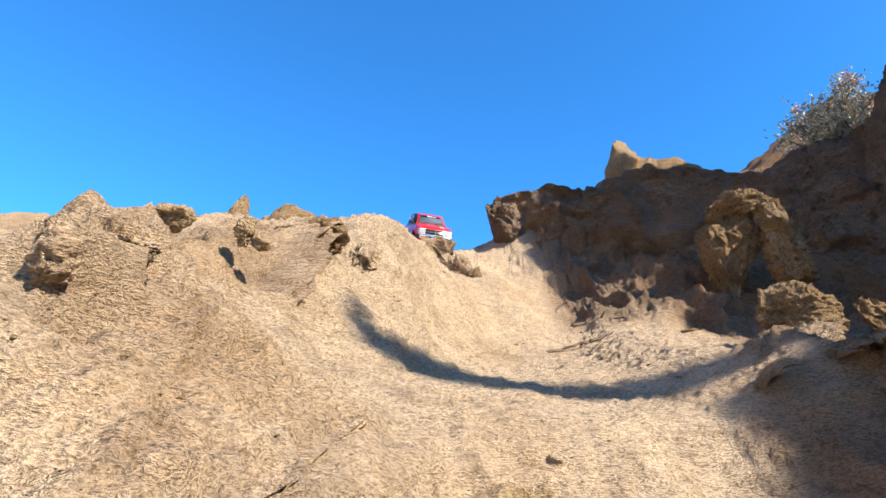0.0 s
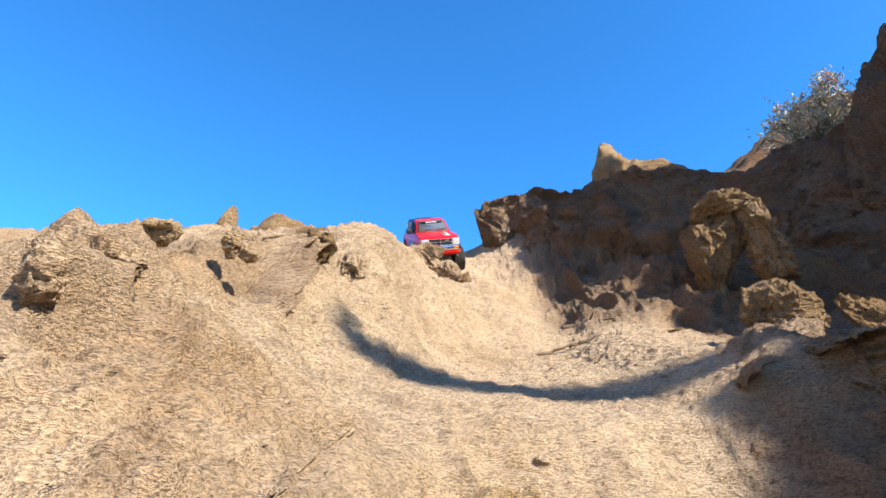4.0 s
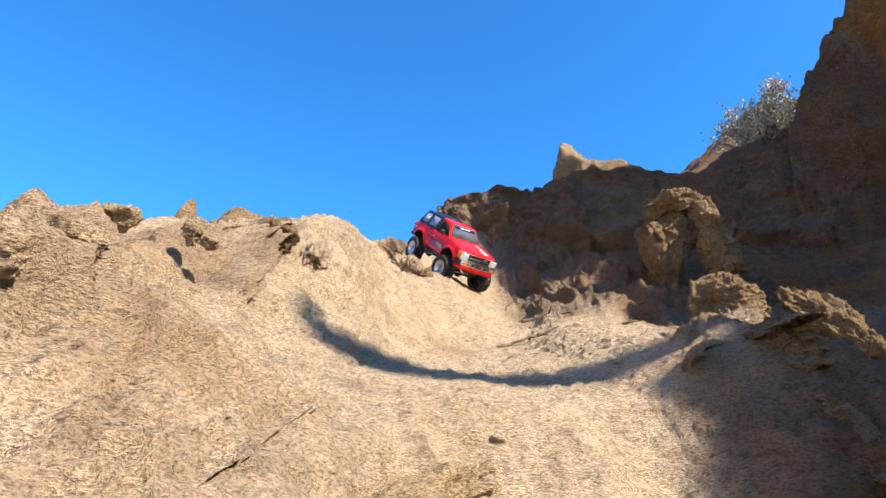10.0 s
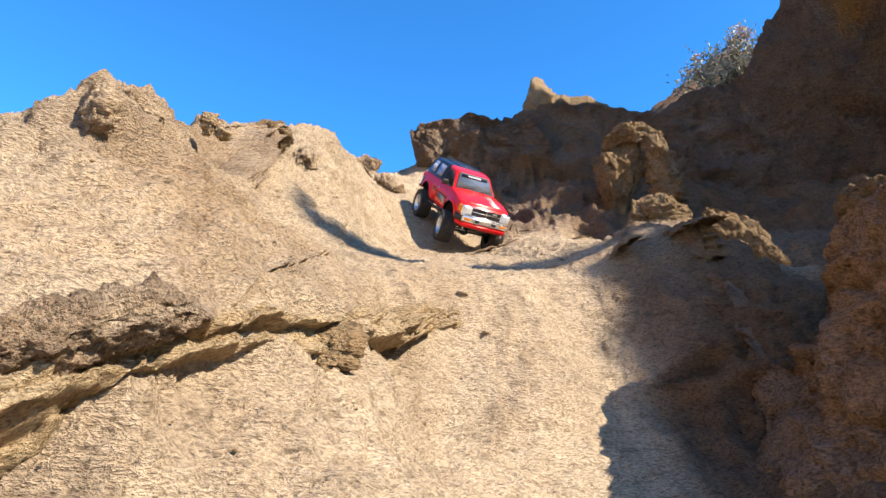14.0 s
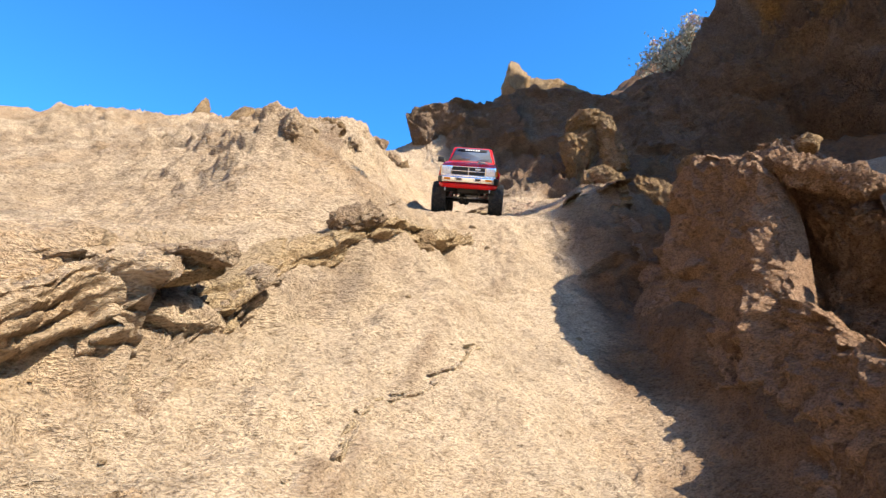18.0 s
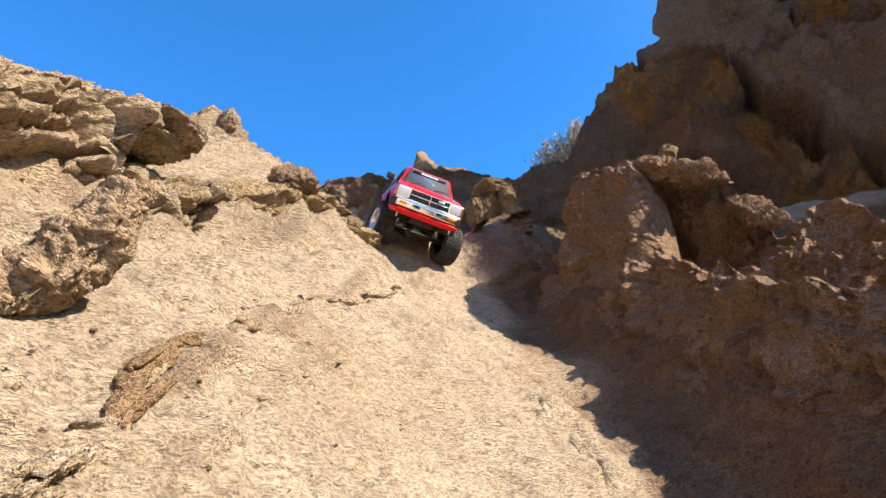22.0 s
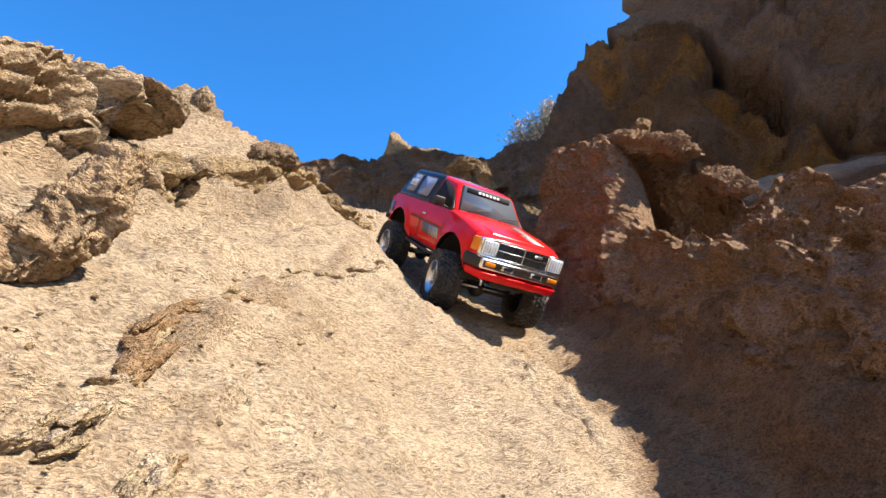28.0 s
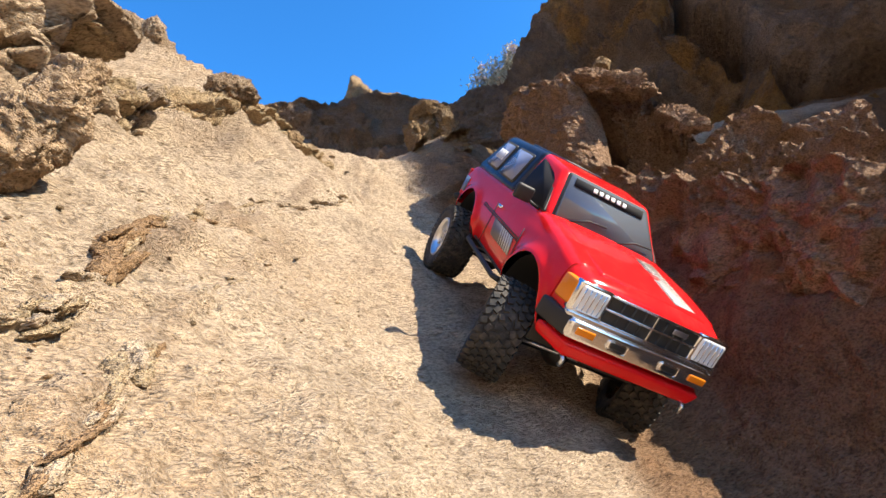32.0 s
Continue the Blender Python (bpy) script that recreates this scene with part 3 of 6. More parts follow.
def build_rocks():
    # ledge of overhanging blocks along the edge above the chute
    rock_between("boulder", "long knobbly brown boulder full of holes on the sand slope", (-0.330, -0.318, 1.032), (-0.264, -0.322, 1.126), 0.050, 0.052, (0.5, -0.8, 0.3), seed=9, material=BROWN, rough=0.24, pits=0.38, square=0.45, level=6, crust=0.55)
    rock_between("rock", "grey slab of the overhanging ledge with a dark tip", (-0.318, -0.155, 1.298), (-0.272, -0.064, 1.322), 0.09, 0.030, (0, 0, 1), seed=72, material=SAND, rough=0.22, pits=0.14, strata=0.16, square=0.6, level=6, crust=0.5)
    rock_between("rock", "ochre bed under the grey slab of the ledge", (-0.338, -0.18, 1.276), (-0.308, -0.058, 1.302), 0.08, 0.030, (0, 0, 1), seed=73, material=OCHRE, rough=0.22, pits=0.12, strata=0.22, square=0.6, level=6, crust=0.25)
    rock_between("boulder", "smooth lichened slab jutting out over the ledge", (-0.190, 0.150, 1.407), (-0.098, 0.250, 1.462), 0.075, 0.040, (-0.3, 0, 1), seed=10, material=SAND, rough=0.28, pits=0.25, strata=0.08, square=0.55, level=6, crust=0.75)
    rock_between("boulder", "smooth sandy hump under the ochre bed", (-0.305, 0.012, 1.266), (-0.352, -0.118, 1.240), 0.080, 0.056, (0.1, -0.1, 1), seed=83, material=SAND, rough=0.14, pits=0.06, square=0.35, level=6, crust=0.1)
    # crest on the left
    rock("rock", "ochre slab resting on the crest", (-0.366, 0.72, 1.866), (0.080, 0.06, 0.036), (0, -6, 10), 11, OCHRE, 0.20, 0.14, 0.2, 0.6, 5, 0.3, hollow=0.35)
    rock("rock", "ochre hollowed block on the crest", (-0.287, 0.78, 1.872), (0.034, 0.04, 0.046), (0, 0, 30), 12, OCHRE, 0.22, 0.18, 0.15, 0.55, 5, 0.3, hollow=0.4)
    rock("rock", "small ochre block lying on the crest", (-0.262, 0.79, 1.855), (0.03, 0.03, 0.022), (0, 0, 50), 31, OCHRE, 0.22, 0.1, 0.1, 0.55, 4, 0.3)
    rock("rock", "dark hollowed rock on the crest", (-0.225, 1.02, 1.968), (0.09, 0.075, 0.07), (0, 0, 15), 13, CRAG, 0.28, 0.3, 0.1, 0.45, 5, 0.8, hollow=0.3)
    rock("rock", "brown craggy crust of the crest", (-0.288, 0.495, 1.736), (0.09, 0.10, 0.058), (12, 8, 20), 33, SAND, 0.30, 0.45, 0.1, 0.4, 6, 0.4)
    rock("rock", "small pointed spike of rock on the crest", (-0.272, 0.405, 1.690), (0.038, 0.038, 0.065), (0, 0, 20), 80, SAND, 0.25, 0.2, 0.0, 0.3, 5, 0.3, lean=0.15)
    rock("rock", "pointed grey rock standing on the crest", (-1.03, 2.40, 2.66), (0.09, 0.09, 0.22), (0, 6, 0), 14, CRAG, 0.10, 0.05, 0.0, 0.05, 5, 0.4, lean=0.15)
    rock("boulder", "broad pale boulder behind the crest", (-0.80, 2.45, 2.57), (0.36, 0.34, 0.36), (0, 14, 20), 15, CRAG, 0.10, 0.03, 0.05, 0.5, 5, 0.2)
    rock("rock", "craggy rock with deep round holes", (-0.170, 1.11, 1.935), (0.12, 0.12, 0.12), (30, -14, 22), 16, SAND, 0.2, 0.85, 0.0, 0.4, 6, 0.45)
    rock("rock", "broken sandstone hump beside the way down", (-0.115, 2.17, 2.372), (0.22, 0.17, 0.13), (0, 6, 15), 75, SAND, 0.3, 0.55, 0.05, 0.4, 6, 0.4)
    rock("rock", "knobbly sandstone step beside the way down", (-0.005, 2.10, 2.292), (0.16, 0.13, 0.11), (0, 10, -10), 76, SAND, 0.3, 0.55, 0.05, 0.4, 6, 0.4)
    rock("rock", "dark knob at the foot of the sandstone step", (0.072, 2.06, 2.245), (0.06, 0.07, 0.07), (0, 0, 20), 77, CRAG, 0.3, 0.3, 0.0, 0.4, 5, 0.6)
    # right side: overhanging lip, fin, pillar
    rock_between("rock_ledge", "rugged bedded ridge of sandstone behind the lip", (0.49, 0.86, 1.672), (0.70, 1.10, 1.812), 0.13, 0.06, (-0.2, -0.3, 1), seed=17, material=SAND, rough=0.42, pits=0.42, strata=0.2, square=0.4, level=6, crust=0.5)
    rock_between("rock_ledge", "dark cracked crust on the brow of the lip", (0.50, 0.835, 1.682), (0.655, 0.85, 1.718), 0.08, 0.040, (0, -0.3, 1), seed=36, material=CRAG, rough=0.36, pits=0.4, square=0.4, level=6, crust=0.6)
    rock_between("rock", "upright knob at the end of the lip", (0.592, 0.785, 1.625), (0.617, 0.793, 1.728), 0.04, 0.05, (0, -1, 0), seed=18, material=CRAG, rough=0.3, pits=0.25, square=0.4, level=5, crust=0.5)
    rock_between("rock", "pointed dark rock below the lip", (0.60, 0.775, 1.60), (0.70, 0.76, 1.595), 0.06, 0.055, (0, 0, 1), seed=82, material=CRAG, rough=0.4, pits=0.3, square=0.3, level=5, crust=0.8)
    rock_between("rock", "serrated fin of pale sandstone", (0.880, 1.22, 1.890), (1.030, 1.10, 1.690), 0.06, 0.11, (0.7, 0.0, 0.7), seed=19, material=CRAG, rough=0.36, pits=0.3, square=0.35, level=6, crust=0.5)
    rock_between("rock", "flat topped sandstone block", (0.66, 1.225, 1.870), (0.83, 1.20, 1.872), 0.10, 0.115, (0, 0, 1), seed=20, material=CRAG, rough=0.26, pits=0.3, strata=0.12, square=0.6, level=6, crust=0.35)
    rock("rock", "low flat stone lying in the hollow", (0.66, 1.55, 1.905), (0.09, 0.06, 0.025), (0, 0, 15), 37, CRAG, 0.2, 0.1, 0.1, 0.6, 4, 0.4)
    rock_between("rock_pillar", "honeycombed sandstone pillar with deep hollows", (1.06, 1.68, 2.06), (1.02, 1.74, 2.42), 0.12, 0.16, (0, -1, 0), seed=21, material=CRAG, rough=0.3, pits=0.6, square=0.4, level=6, crust=0.25)
    rock_between("rock", "pitted sandstone arch capping the two pillars", (0.84, 1.76, 2.37), (1.07, 1.75, 2.41), 0.13, 0.09, (0, 0, 1), seed=78, material=CRAG, rough=0.3, pits=0.4, square=0.4, level=6, crust=0.3)
    # the high crust value darkens this pillar in place of shade
    rock("rock_pillar", "dripping sandstone pillar tapering to its foot", (0.92, 1.80, 2.24), (0.20, 0.20, 0.40), (0, 4, 0), 38, CRAG, 0.26, 0.45, 0.0, 0.3, 6, 0.75, hollow=0.62, lean=0.10)
    rock("rock_turret", "upright rust brown turret of pitted sandstone", (0.605, 0.31, 1.44), (0.09, 0.25, 0.32), (8, 2, 3), 41, RUST, 0.18, 0.22, 0.0, 0.55, 6, 0.5, hollow=-0.35)
    rock("rock", "jutting grey nose on the turret", (0.592, 0.425, 1.62), (0.05, 0.09, 0.05), (0, 0, 0), 42, CRAG, 0.3, 0.2, 0.0, 0.4, 5, 0.9)
    rock("rock", "pebble sized knob on the turret", (0.667, 0.17, 1.575), (0.045, 0.045, 0.04), (0, 0, 0), 39, CRAG, 0.2, 0.1, 0.0, 0.3, 4, 0.2)
    rock_between("rock", "grey crusted overhang beside the turret", (0.600, 0.225, 1.548), (0.730, 0.070, 1.445), 0.085, 0.060, (-0.3, -0.3, 1), seed=23, material=RUST, rough=0.34, pits=0.34, square=0.35, level=6, crust=0.1, hollow=0.2)
    rock_between("rock", "crusted corner hanging off the turret", (0.60, 0.19, 1.545), (0.655, 0.06, 1.455), 0.07, 0.06, (-0.4, -0.3, 1), seed=81, material=RUST, rough=0.34, pits=0.3, square=0.35, level=6, crust=0.2)
    rock_between("rock", "crusted ridge running down the arm", (0.705, 0.085, 1.425), (0.668, -0.060, 1.285), 0.055, 0.040, (-0.4, -0.4, 1), seed=79, material=RUST, rough=0.34, pits=0.3, square=0.35, level=6, crust=0.1)
    rock("rock", "pale pointed rock standing on the ridge", (1.22, 3.76, 3.66), (0.34, 0.30, 0.52), (0, 12, 0), 27, CRAG, 0.16, 0.10, 0.0, 0.2, 5, 0.0, lean=-0.22)
    rock("rock", "pale sunlit shoulder of the ridge", (1.55, 3.72, 3.56), (0.75, 0.4, 0.26), (0, 10, 0), 46, CRAG, 0.16, 0.08, 0.0, 0.3, 5, 0.0)


build_rocks()


def ledge_bank(name, label, brink, thick, overhang, seed, material, crust, nu=560, nv=90, nose=0.75, back=0.13):
    """A broken overhanging ledge of thin beds along a line of brink points, rooted in the slope behind."""
    brink = np.array(brink, float)
    s = np.r_[0, np.cumsum(np.linalg.norm(np.diff(brink, axis=0), axis=1))]
    at = np.linspace(0, s[-1], nu)
    c = np.stack([curve_through(s, brink[:, k], at) for k in range(3)], 1)
    way = np.gradient(c, axis=0)
    side = np.stack([way[:, 1], -way[:, 0]], 1)
    side /= np.linalg.norm(side, axis=1, keepdims=True)
    side *= np.sign(side[:, :1])
    prof_out = np.interp(np.linspace(0, 1, nv), [0, 0.30, 0.40, 0.60, 0.75, 1], [-back, -0.02, 0, -0.004, -overhang, -overhang - 0.03])
    prof_up = np.interp(np.linspace(0, 1, nv), [0, 0.30, 0.40, 0.60, 0.75, 1], [-0.01, 0.004, -0.004, -nose * thick, -thick, -thick - 0.06])
    u, out = np.meshgrid(at, prof_out)
    up = np.repeat(prof_up[:, None], nu, 1)
    v = np.repeat(np.linspace(0, 1, nv)[:, None], nu, 1)
    face = smooth(0.28, 0.42, v)
    wave = np.stack([u.ravel() * 9, 0 * u.ravel(), np.full(u.size, seed * 3.3)], 1)
    chunk = np.tanh(2.2 * value_noise(wave, seed)).reshape(u.shape) + 0.6 * np.tanh(3 * value_noise(wave * 2.7, seed + 1)).reshape(u.shape)
    bed = up / thick * 4.5 + 0.5 * value_noise(wave * 0.7, seed + 2).reshape(u.shape)
    beds = np.tanh(3 * value_noise(np.stack([u.ravel() * 11, 0 * u.ravel(), bed.ravel()], 1), seed + 3)).reshape(u.shape)
    thin = value_noise(np.stack([u.ravel() * 24, 0 * u.ravel(), 3.1 * bed.ravel()], 1), seed + 4).reshape(u.shape)
    bold = max(1.0, thick / 0.055)
    small = min(1.0, thick / 0.026) ** 2
    out = out + face * small * (0.013 * chunk + 0.009 * bold * beds + 0.0035 * bold * thin)
    cave = smooth(0.15, 0.6, value_noise(wave * 0.9, seed + 6).reshape(u.shape)) * smooth(0.52, 0.66, v)
    out = out - 0.03 * small * cave
    up = up + 0.008 * value_noise(wave * 1.4, seed + 5).reshape(u.shape) * (1 - v)
    p = np.stack([c[:, 0] + side[:, 0] * out, c[:, 1] + side[:, 1] * out, c[:, 2] + up], -1).reshape(-1, 3)
    ends = np.sin(np.pi * np.clip(u / s[-1], 0, 1)).ravel() ** 0.4
    d = 0.006 * fbm(p * 28, 4, seed + 8, 0.55) + 0.003 * (ridged(p * 60, 3, seed + 9) - 0.8) - 0.010 * smooth(0.10, 0, cracks(p * 14, seed + 11))
    p[:, 0] += d * side[:, 0][np.tile(np.arange(nu), nv)]
    p[:, 1] += d * side[:, 1][np.tile(np.arange(nu), nv)]
    p[:, 2] += 0.7 * d - 0.02 * (1 - ends)
    me = mesh_from(name, p, grid_faces(nu, nv), material)
    set_zone(me, np.clip(crust + 0.4 * value_noise(p * 14, seed + 12) - 25 * d, 0, 1))
    return tagged(new(name, me), label, "rock ledge", kind="structure")


ledge_bank("ledge_upper", "thick overhanging ledge of bedded brown sandstone", UPPER, 0.082, 0.075, 201, SAND, 0.22, 700, 150, 0.42, 0.16)
ledge_bank("ledge_tongue", "undercut tongue of brown sandstone below the thick ledge", [(-0.235, 0.03, 1.345), (-0.262, -0.005, 1.312), (-0.288, -0.06, 1.266), (-0.305, -0.095, 1.228), (-0.310, -0.13, 1.198), (-0.318, -0.16, 1.172)], 0.030, 0.026, 261, SAND, 0.3, 400)
ledge_bank("ledge_crest", "dark undercut edge of the crag beside the smooth slope", [(-0.232, 0.755, 1.745), (-0.208, 0.82, 1.795), (-0.200, 0.89, 1.870), (-0.195, 0.95, 1.935), (-0.190, 1.00, 1.985), (-0.20, 1.05, 2.02)], 0.042, 0.032, 281, SAND, 0.45, 300, 70)
ledge_bank("ledge_lower", "broken ledge of pale bedded sandstone along the chute", [(-0.30, -0.05, 1.305), (-0.265, 0.0, 1.322), (-0.255, 0.05, 1.345), (-0.235, 0.11, 1.385), (-0.18, 0.155, 1.41), (-0.105, 0.205, 1.445), (-0.05, 0.295, 1.462), (-0.008, 0.38, 1.472), (0.065, 0.505, 1.498), (0.135, 0.635, 1.535), (0.19, 0.70, 1.55)], 0.046, 0.025, 221, OCHRE, 0.35, 800)
ledge_bank("ledge_lip", "thin dark overhanging crust of sandstone above the gully", [(0.435, 0.815, 1.664), (0.471, 0.808, 1.684), (0.512, 0.81, 1.690), (0.555, 0.81, 1.698), (0.586, 0.80, 1.713), (0.615, 0.79, 1.723), (0.64, 0.80, 1.715)], 0.020, 0.006, 241, CRAG, 0.55, 420, 90, 0.75, 0.07)
SEAM = [(-0.112, 0.26), (-0.100, 0.29), (-0.091, 0.337), (-0.085, 0.378), (-0.067, 0.407), (-0.058, 0.50), (-0.047, 0.565), (-0.043, 0.63), (-0.030, 0.70)]
ledge_bank("ledge_seam", "low broken step along a seam in the pale slope", [(x, y, ground_at(x, y) + 0.009) for x, y in SEAM], 0.014, 0.006, 301, SAND, 0.45, 500, 60, 0.6, 0.03)
rock("rock", "squared block at the corner of the lower ledge", (-0.025, 0.375, 1.44), (0.05, 0.055, 0.05), (0, 0, 40), 8, CRAG, 0.2, 0.16, 0.2, 0.6, 5, 0.4)


def wall_sheet(name, label, feet, tops, outward, seed, material, nu, nv, bulge=0.0, amp=0.04, size=5.0, pits=0.05, deep=0.25, hollows=(), crest=0.0, fine=1.0):
    """A rough rock wall between a line of feet and a line of tops, rolled back over its top."""
    feet, tops = np.array(feet, float), np.array(tops, float)
    s = np.r_[0, np.cumsum(np.linalg.norm(np.diff(tops, axis=0), axis=1))]
    at = np.linspace(0, s[-1], nu)
    a = np.stack([curve_through(s, feet[:, k], at) for k in range(3)], 1)
    b = np.stack([curve_through(s, tops[:, k], at) for k in range(3)], 1)
    out = np.array(Vector(outward).normalized())
    v = np.linspace(-0.12, 1.35, nv)[:, None, None]
    w = np.clip(v, None, 1.0)
    over = np.clip(v - 1, 0, None) / 0.35
    p = a + (b - a) * w + out * (bulge * np.sin(np.pi * np.clip(w, 0, 1)) ** 0.8 - deep * over**0.8) + np.array((0, 0, -1)) * (0.5 * deep * over**2.2)
    p = p.reshape(-1, 3)
    q = p + 0.22 / size * np.stack([value_noise(p * size * 1.6, seed + 60 + k) for k in range(3)], 1)
    d = amp * (ridged(q * size, 5, seed, 0.55) - 0.9) + 0.25 * amp * fbm(q * size * 6, 3, seed + 7)
    d -= 0.5 * amp * smooth(0.12, 0.0, cracks(q * size * 0.8, seed + 13))
    some = np.clip(1.6 * value_noise(q * size * 0.6, seed + 21) + 0.4, 0, 1)
    d -= pits * some * (np.clip(0.42 - cells(q * size * 1.3, seed + 9), 0, 1) * 2 + np.clip(0.34 - cells(q * size * 4, seed + 3), 0, 1))
    d += 0.004 * fine * fbm(q * 38, 3, seed + 35, 0.6) - 0.018 * fine * np.clip(0.34 - cells(q * 34, seed + 37), 0, 1) * np.clip(1.5 * value_noise(q * 5, seed + 39) + 0.5, 0, 1)
    if fine > 1:
        d -= 0.030 * np.clip(0.40 - cells(q * (30, 30, 15), seed + 41), 0, 1) * np.clip(1.6 * value_noise(q * 7, seed + 43) + 0.4, 0, 1) - 0.005 * (ridged(q * (24, 24, 8), 3, seed + 45) - 0.7)
    for hx, hz, rx, rz, depth in hollows:
        d -= depth * np.exp(-(((q[:, 0] - hx) / rx) ** 2 + ((q[:, 2] - hz) / rz) ** 2) ** 1.5)
    if crest:
        rim = (smooth(0.80, 0.98, v) * smooth(1.3, 1.02, v)).repeat(nu, 1).reshape(-1)
        d += crest * rim * (ridged(q * 13, 4, seed + 31, 0.6) - 0.6)
        p[:, 2] += 0.9 * crest * rim * fbm(q * (11, 16, 5), 4, seed + 33, 0.6)
    up = np.clip((over.repeat(nu, 1)).reshape(-1), 0, 1)
    way = out * (1 - up)[:, None] + np.array((0, 0, 1.0)) * up[:, None]
    me = mesh_from(name, p + way * d[:, None], grid_faces(nu, nv), material)
    set_zone(me, np.clip(0.6 + 0.5 * d / amp, 0, 1))
    return tagged(new(name, me), label, "rock wall", kind="structure")


# the gully's right wall, from foot to rim, with the turret standing up from it
GULLY = [(-1.0, 0.44, 0.45, 0.52, 0.84), (-0.6, 0.42, 0.62, 0.50, 0.99), (-0.31, 0.40, 0.80, 0.485, 1.095), (-0.20, 0.40, 0.86, 0.492, 1.122), (-0.13, 0.405, 0.90, 0.49, 1.145), (-0.06, 0.41, 0.945, 0.503, 1.197), (0.04, 0.42, 1.005, 0.523, 1.255), (0.12, 0.43, 1.055, 0.54, 1.305), (0.15, 0.435, 1.075, 0.56, 1.47), (0.19, 0.44, 1.10, 0.57, 1.55), (0.30, 0.45, 1.165, 0.58, 1.60), (0.40, 0.455, 1.225, 0.58, 1.62), (0.45, 0.46, 1.255, 0.58, 1.60), (0.485, 0.465, 1.28, 0.57, 1.46), (0.59, 0.50, 1.345, 0.56, 1.45), (0.66, 0.515, 1.41, 0.56, 1.55), (0.82, 0.545, 1.53, 0.585, 1.68), (0.90, 0.57, 1.62, 0.60, 1.70)]
wall_sheet("wall_gully", "rust brown pitted sandstone wall of the gully with a turret", [(r[1], r[0], r[2]) for r in GULLY], [(r[3], r[0], r[4]) for r in GULLY], (-1, -0.25, 0.15), 101, RUST, 760, 260, 0.004, 0.013, 10.0, 0.020, 0.07, crest=0.017, fine=2.0)

# the crusted arm that falls from the turret to the shelf, and the humps behind it
ARM_FEET = [(0.60, 0.26, 1.30), (0.64, 0.23, 1.29), (0.668, 0.17, 1.27), (0.69, 0.11, 1.25), (0.677, 0.05, 1.225), (0.66, 0.0, 1.20), (0.645, -0.06, 1.17), (0.64, -0.11, 1.15)]
ARM_TOPS = [(0.645, 0.30, 1.61), (0.70, 0.25, 1.62), (0.727, 0.215, 1.585), (0.753, 0.165, 1.54), (0.733, 0.105, 1.435), (0.706, 0.04, 1.355), (0.690, -0.02, 1.30), (0.675, -0.09, 1.25)]
wall_sheet("wall_arm", "grey crusted arm of sandstone falling from the turret to a shelf", ARM_FEET, ARM_TOPS, (-0.8, -0.6, 0.1), 151, RUST, 380, 170, 0.0, 0.018, 11.0, 0.03, 0.09, ((0.645, 1.40, 0.035, 0.07, 0.07), (0.665, 1.31, 0.05, 0.05, 0.05)), crest=0.018, fine=1.8)
wall_sheet("wall_hump", "rounded rust brown hump of sandstone on the shelf", [(0.70, 0.04, 1.18), (0.76, 0.01, 1.18), (0.83, -0.02, 1.17), (0.85, -0.06, 1.16), (0.84, -0.12, 1.15), (0.90, -0.20, 1.14)], [(0.70, 0.04, 1.26), (0.75, 0.0, 1.335), (0.815, -0.02, 1.368), (0.845, -0.05, 1.358), (0.84, -0.10, 1.306), (0.90, -0.20, 1.30)], (-0.75, -0.65, 0.1), 161, RUST, 260, 110, 0.01, 0.012, 9.0, 0.015, 0.14, crest=0.010, fine=1.4)
wall_sheet("wall_shelf", "low weathered rib of sandstone on the shelf", [(0.585, 0.0, 1.13), (0.64, -0.04, 1.12), (0.645, -0.11, 1.10), (0.675, -0.15, 1.08), (0.69, -0.22, 1.06), (0.70, -0.40, 1.0)], [(0.59, 0.0, 1.225), (0.645, -0.045, 1.243), (0.652, -0.11, 1.222), (0.685, -0.15, 1.216), (0.695, -0.20, 1.196), (0.70, -0.40, 1.13)], (-0.75, -0.65, 0.1), 171, RUST, 280, 90, 0.008, 0.012, 10.0, 0.016, 0.09, crest=0.012, fine=1.4)

# the shaded wall behind the hollow
BACK_FEET = [(0.20, 2.86, 2.72), (0.37, 2.66, 2.57), (0.50, 2.55, 2.45), (0.615, 2.36, 2.26), (0.71, 2.22, 2.15), (0.85, 2.10, 2.08), (1.0, 2.05, 2.08), (1.15, 2.0, 2.09), (1.35, 1.95, 2.10), (1.6, 1.95, 2.15), (2.0, 2.0, 2.2)]
BACK_TOPS = [(0.17, 2.95, 2.98), (0.32, 2.83, 3.00), (0.45, 2.80, 3.01), (0.66, 2.76, 2.97), (0.81, 2.75, 3.06), (1.03, 2.78, 3.16), (1.25, 2.76, 3.11), (1.46, 2.72, 3.07), (1.60, 2.70, 3.10), (1.85, 2.60, 3.17), (2.3, 2.55, 3.3)]
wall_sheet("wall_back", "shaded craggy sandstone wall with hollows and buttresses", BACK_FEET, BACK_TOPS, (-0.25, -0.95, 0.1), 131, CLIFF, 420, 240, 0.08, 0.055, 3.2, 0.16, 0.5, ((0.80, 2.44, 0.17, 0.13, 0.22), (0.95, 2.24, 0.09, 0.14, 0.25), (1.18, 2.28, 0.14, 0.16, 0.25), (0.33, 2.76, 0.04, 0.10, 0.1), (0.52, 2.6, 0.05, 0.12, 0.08)))


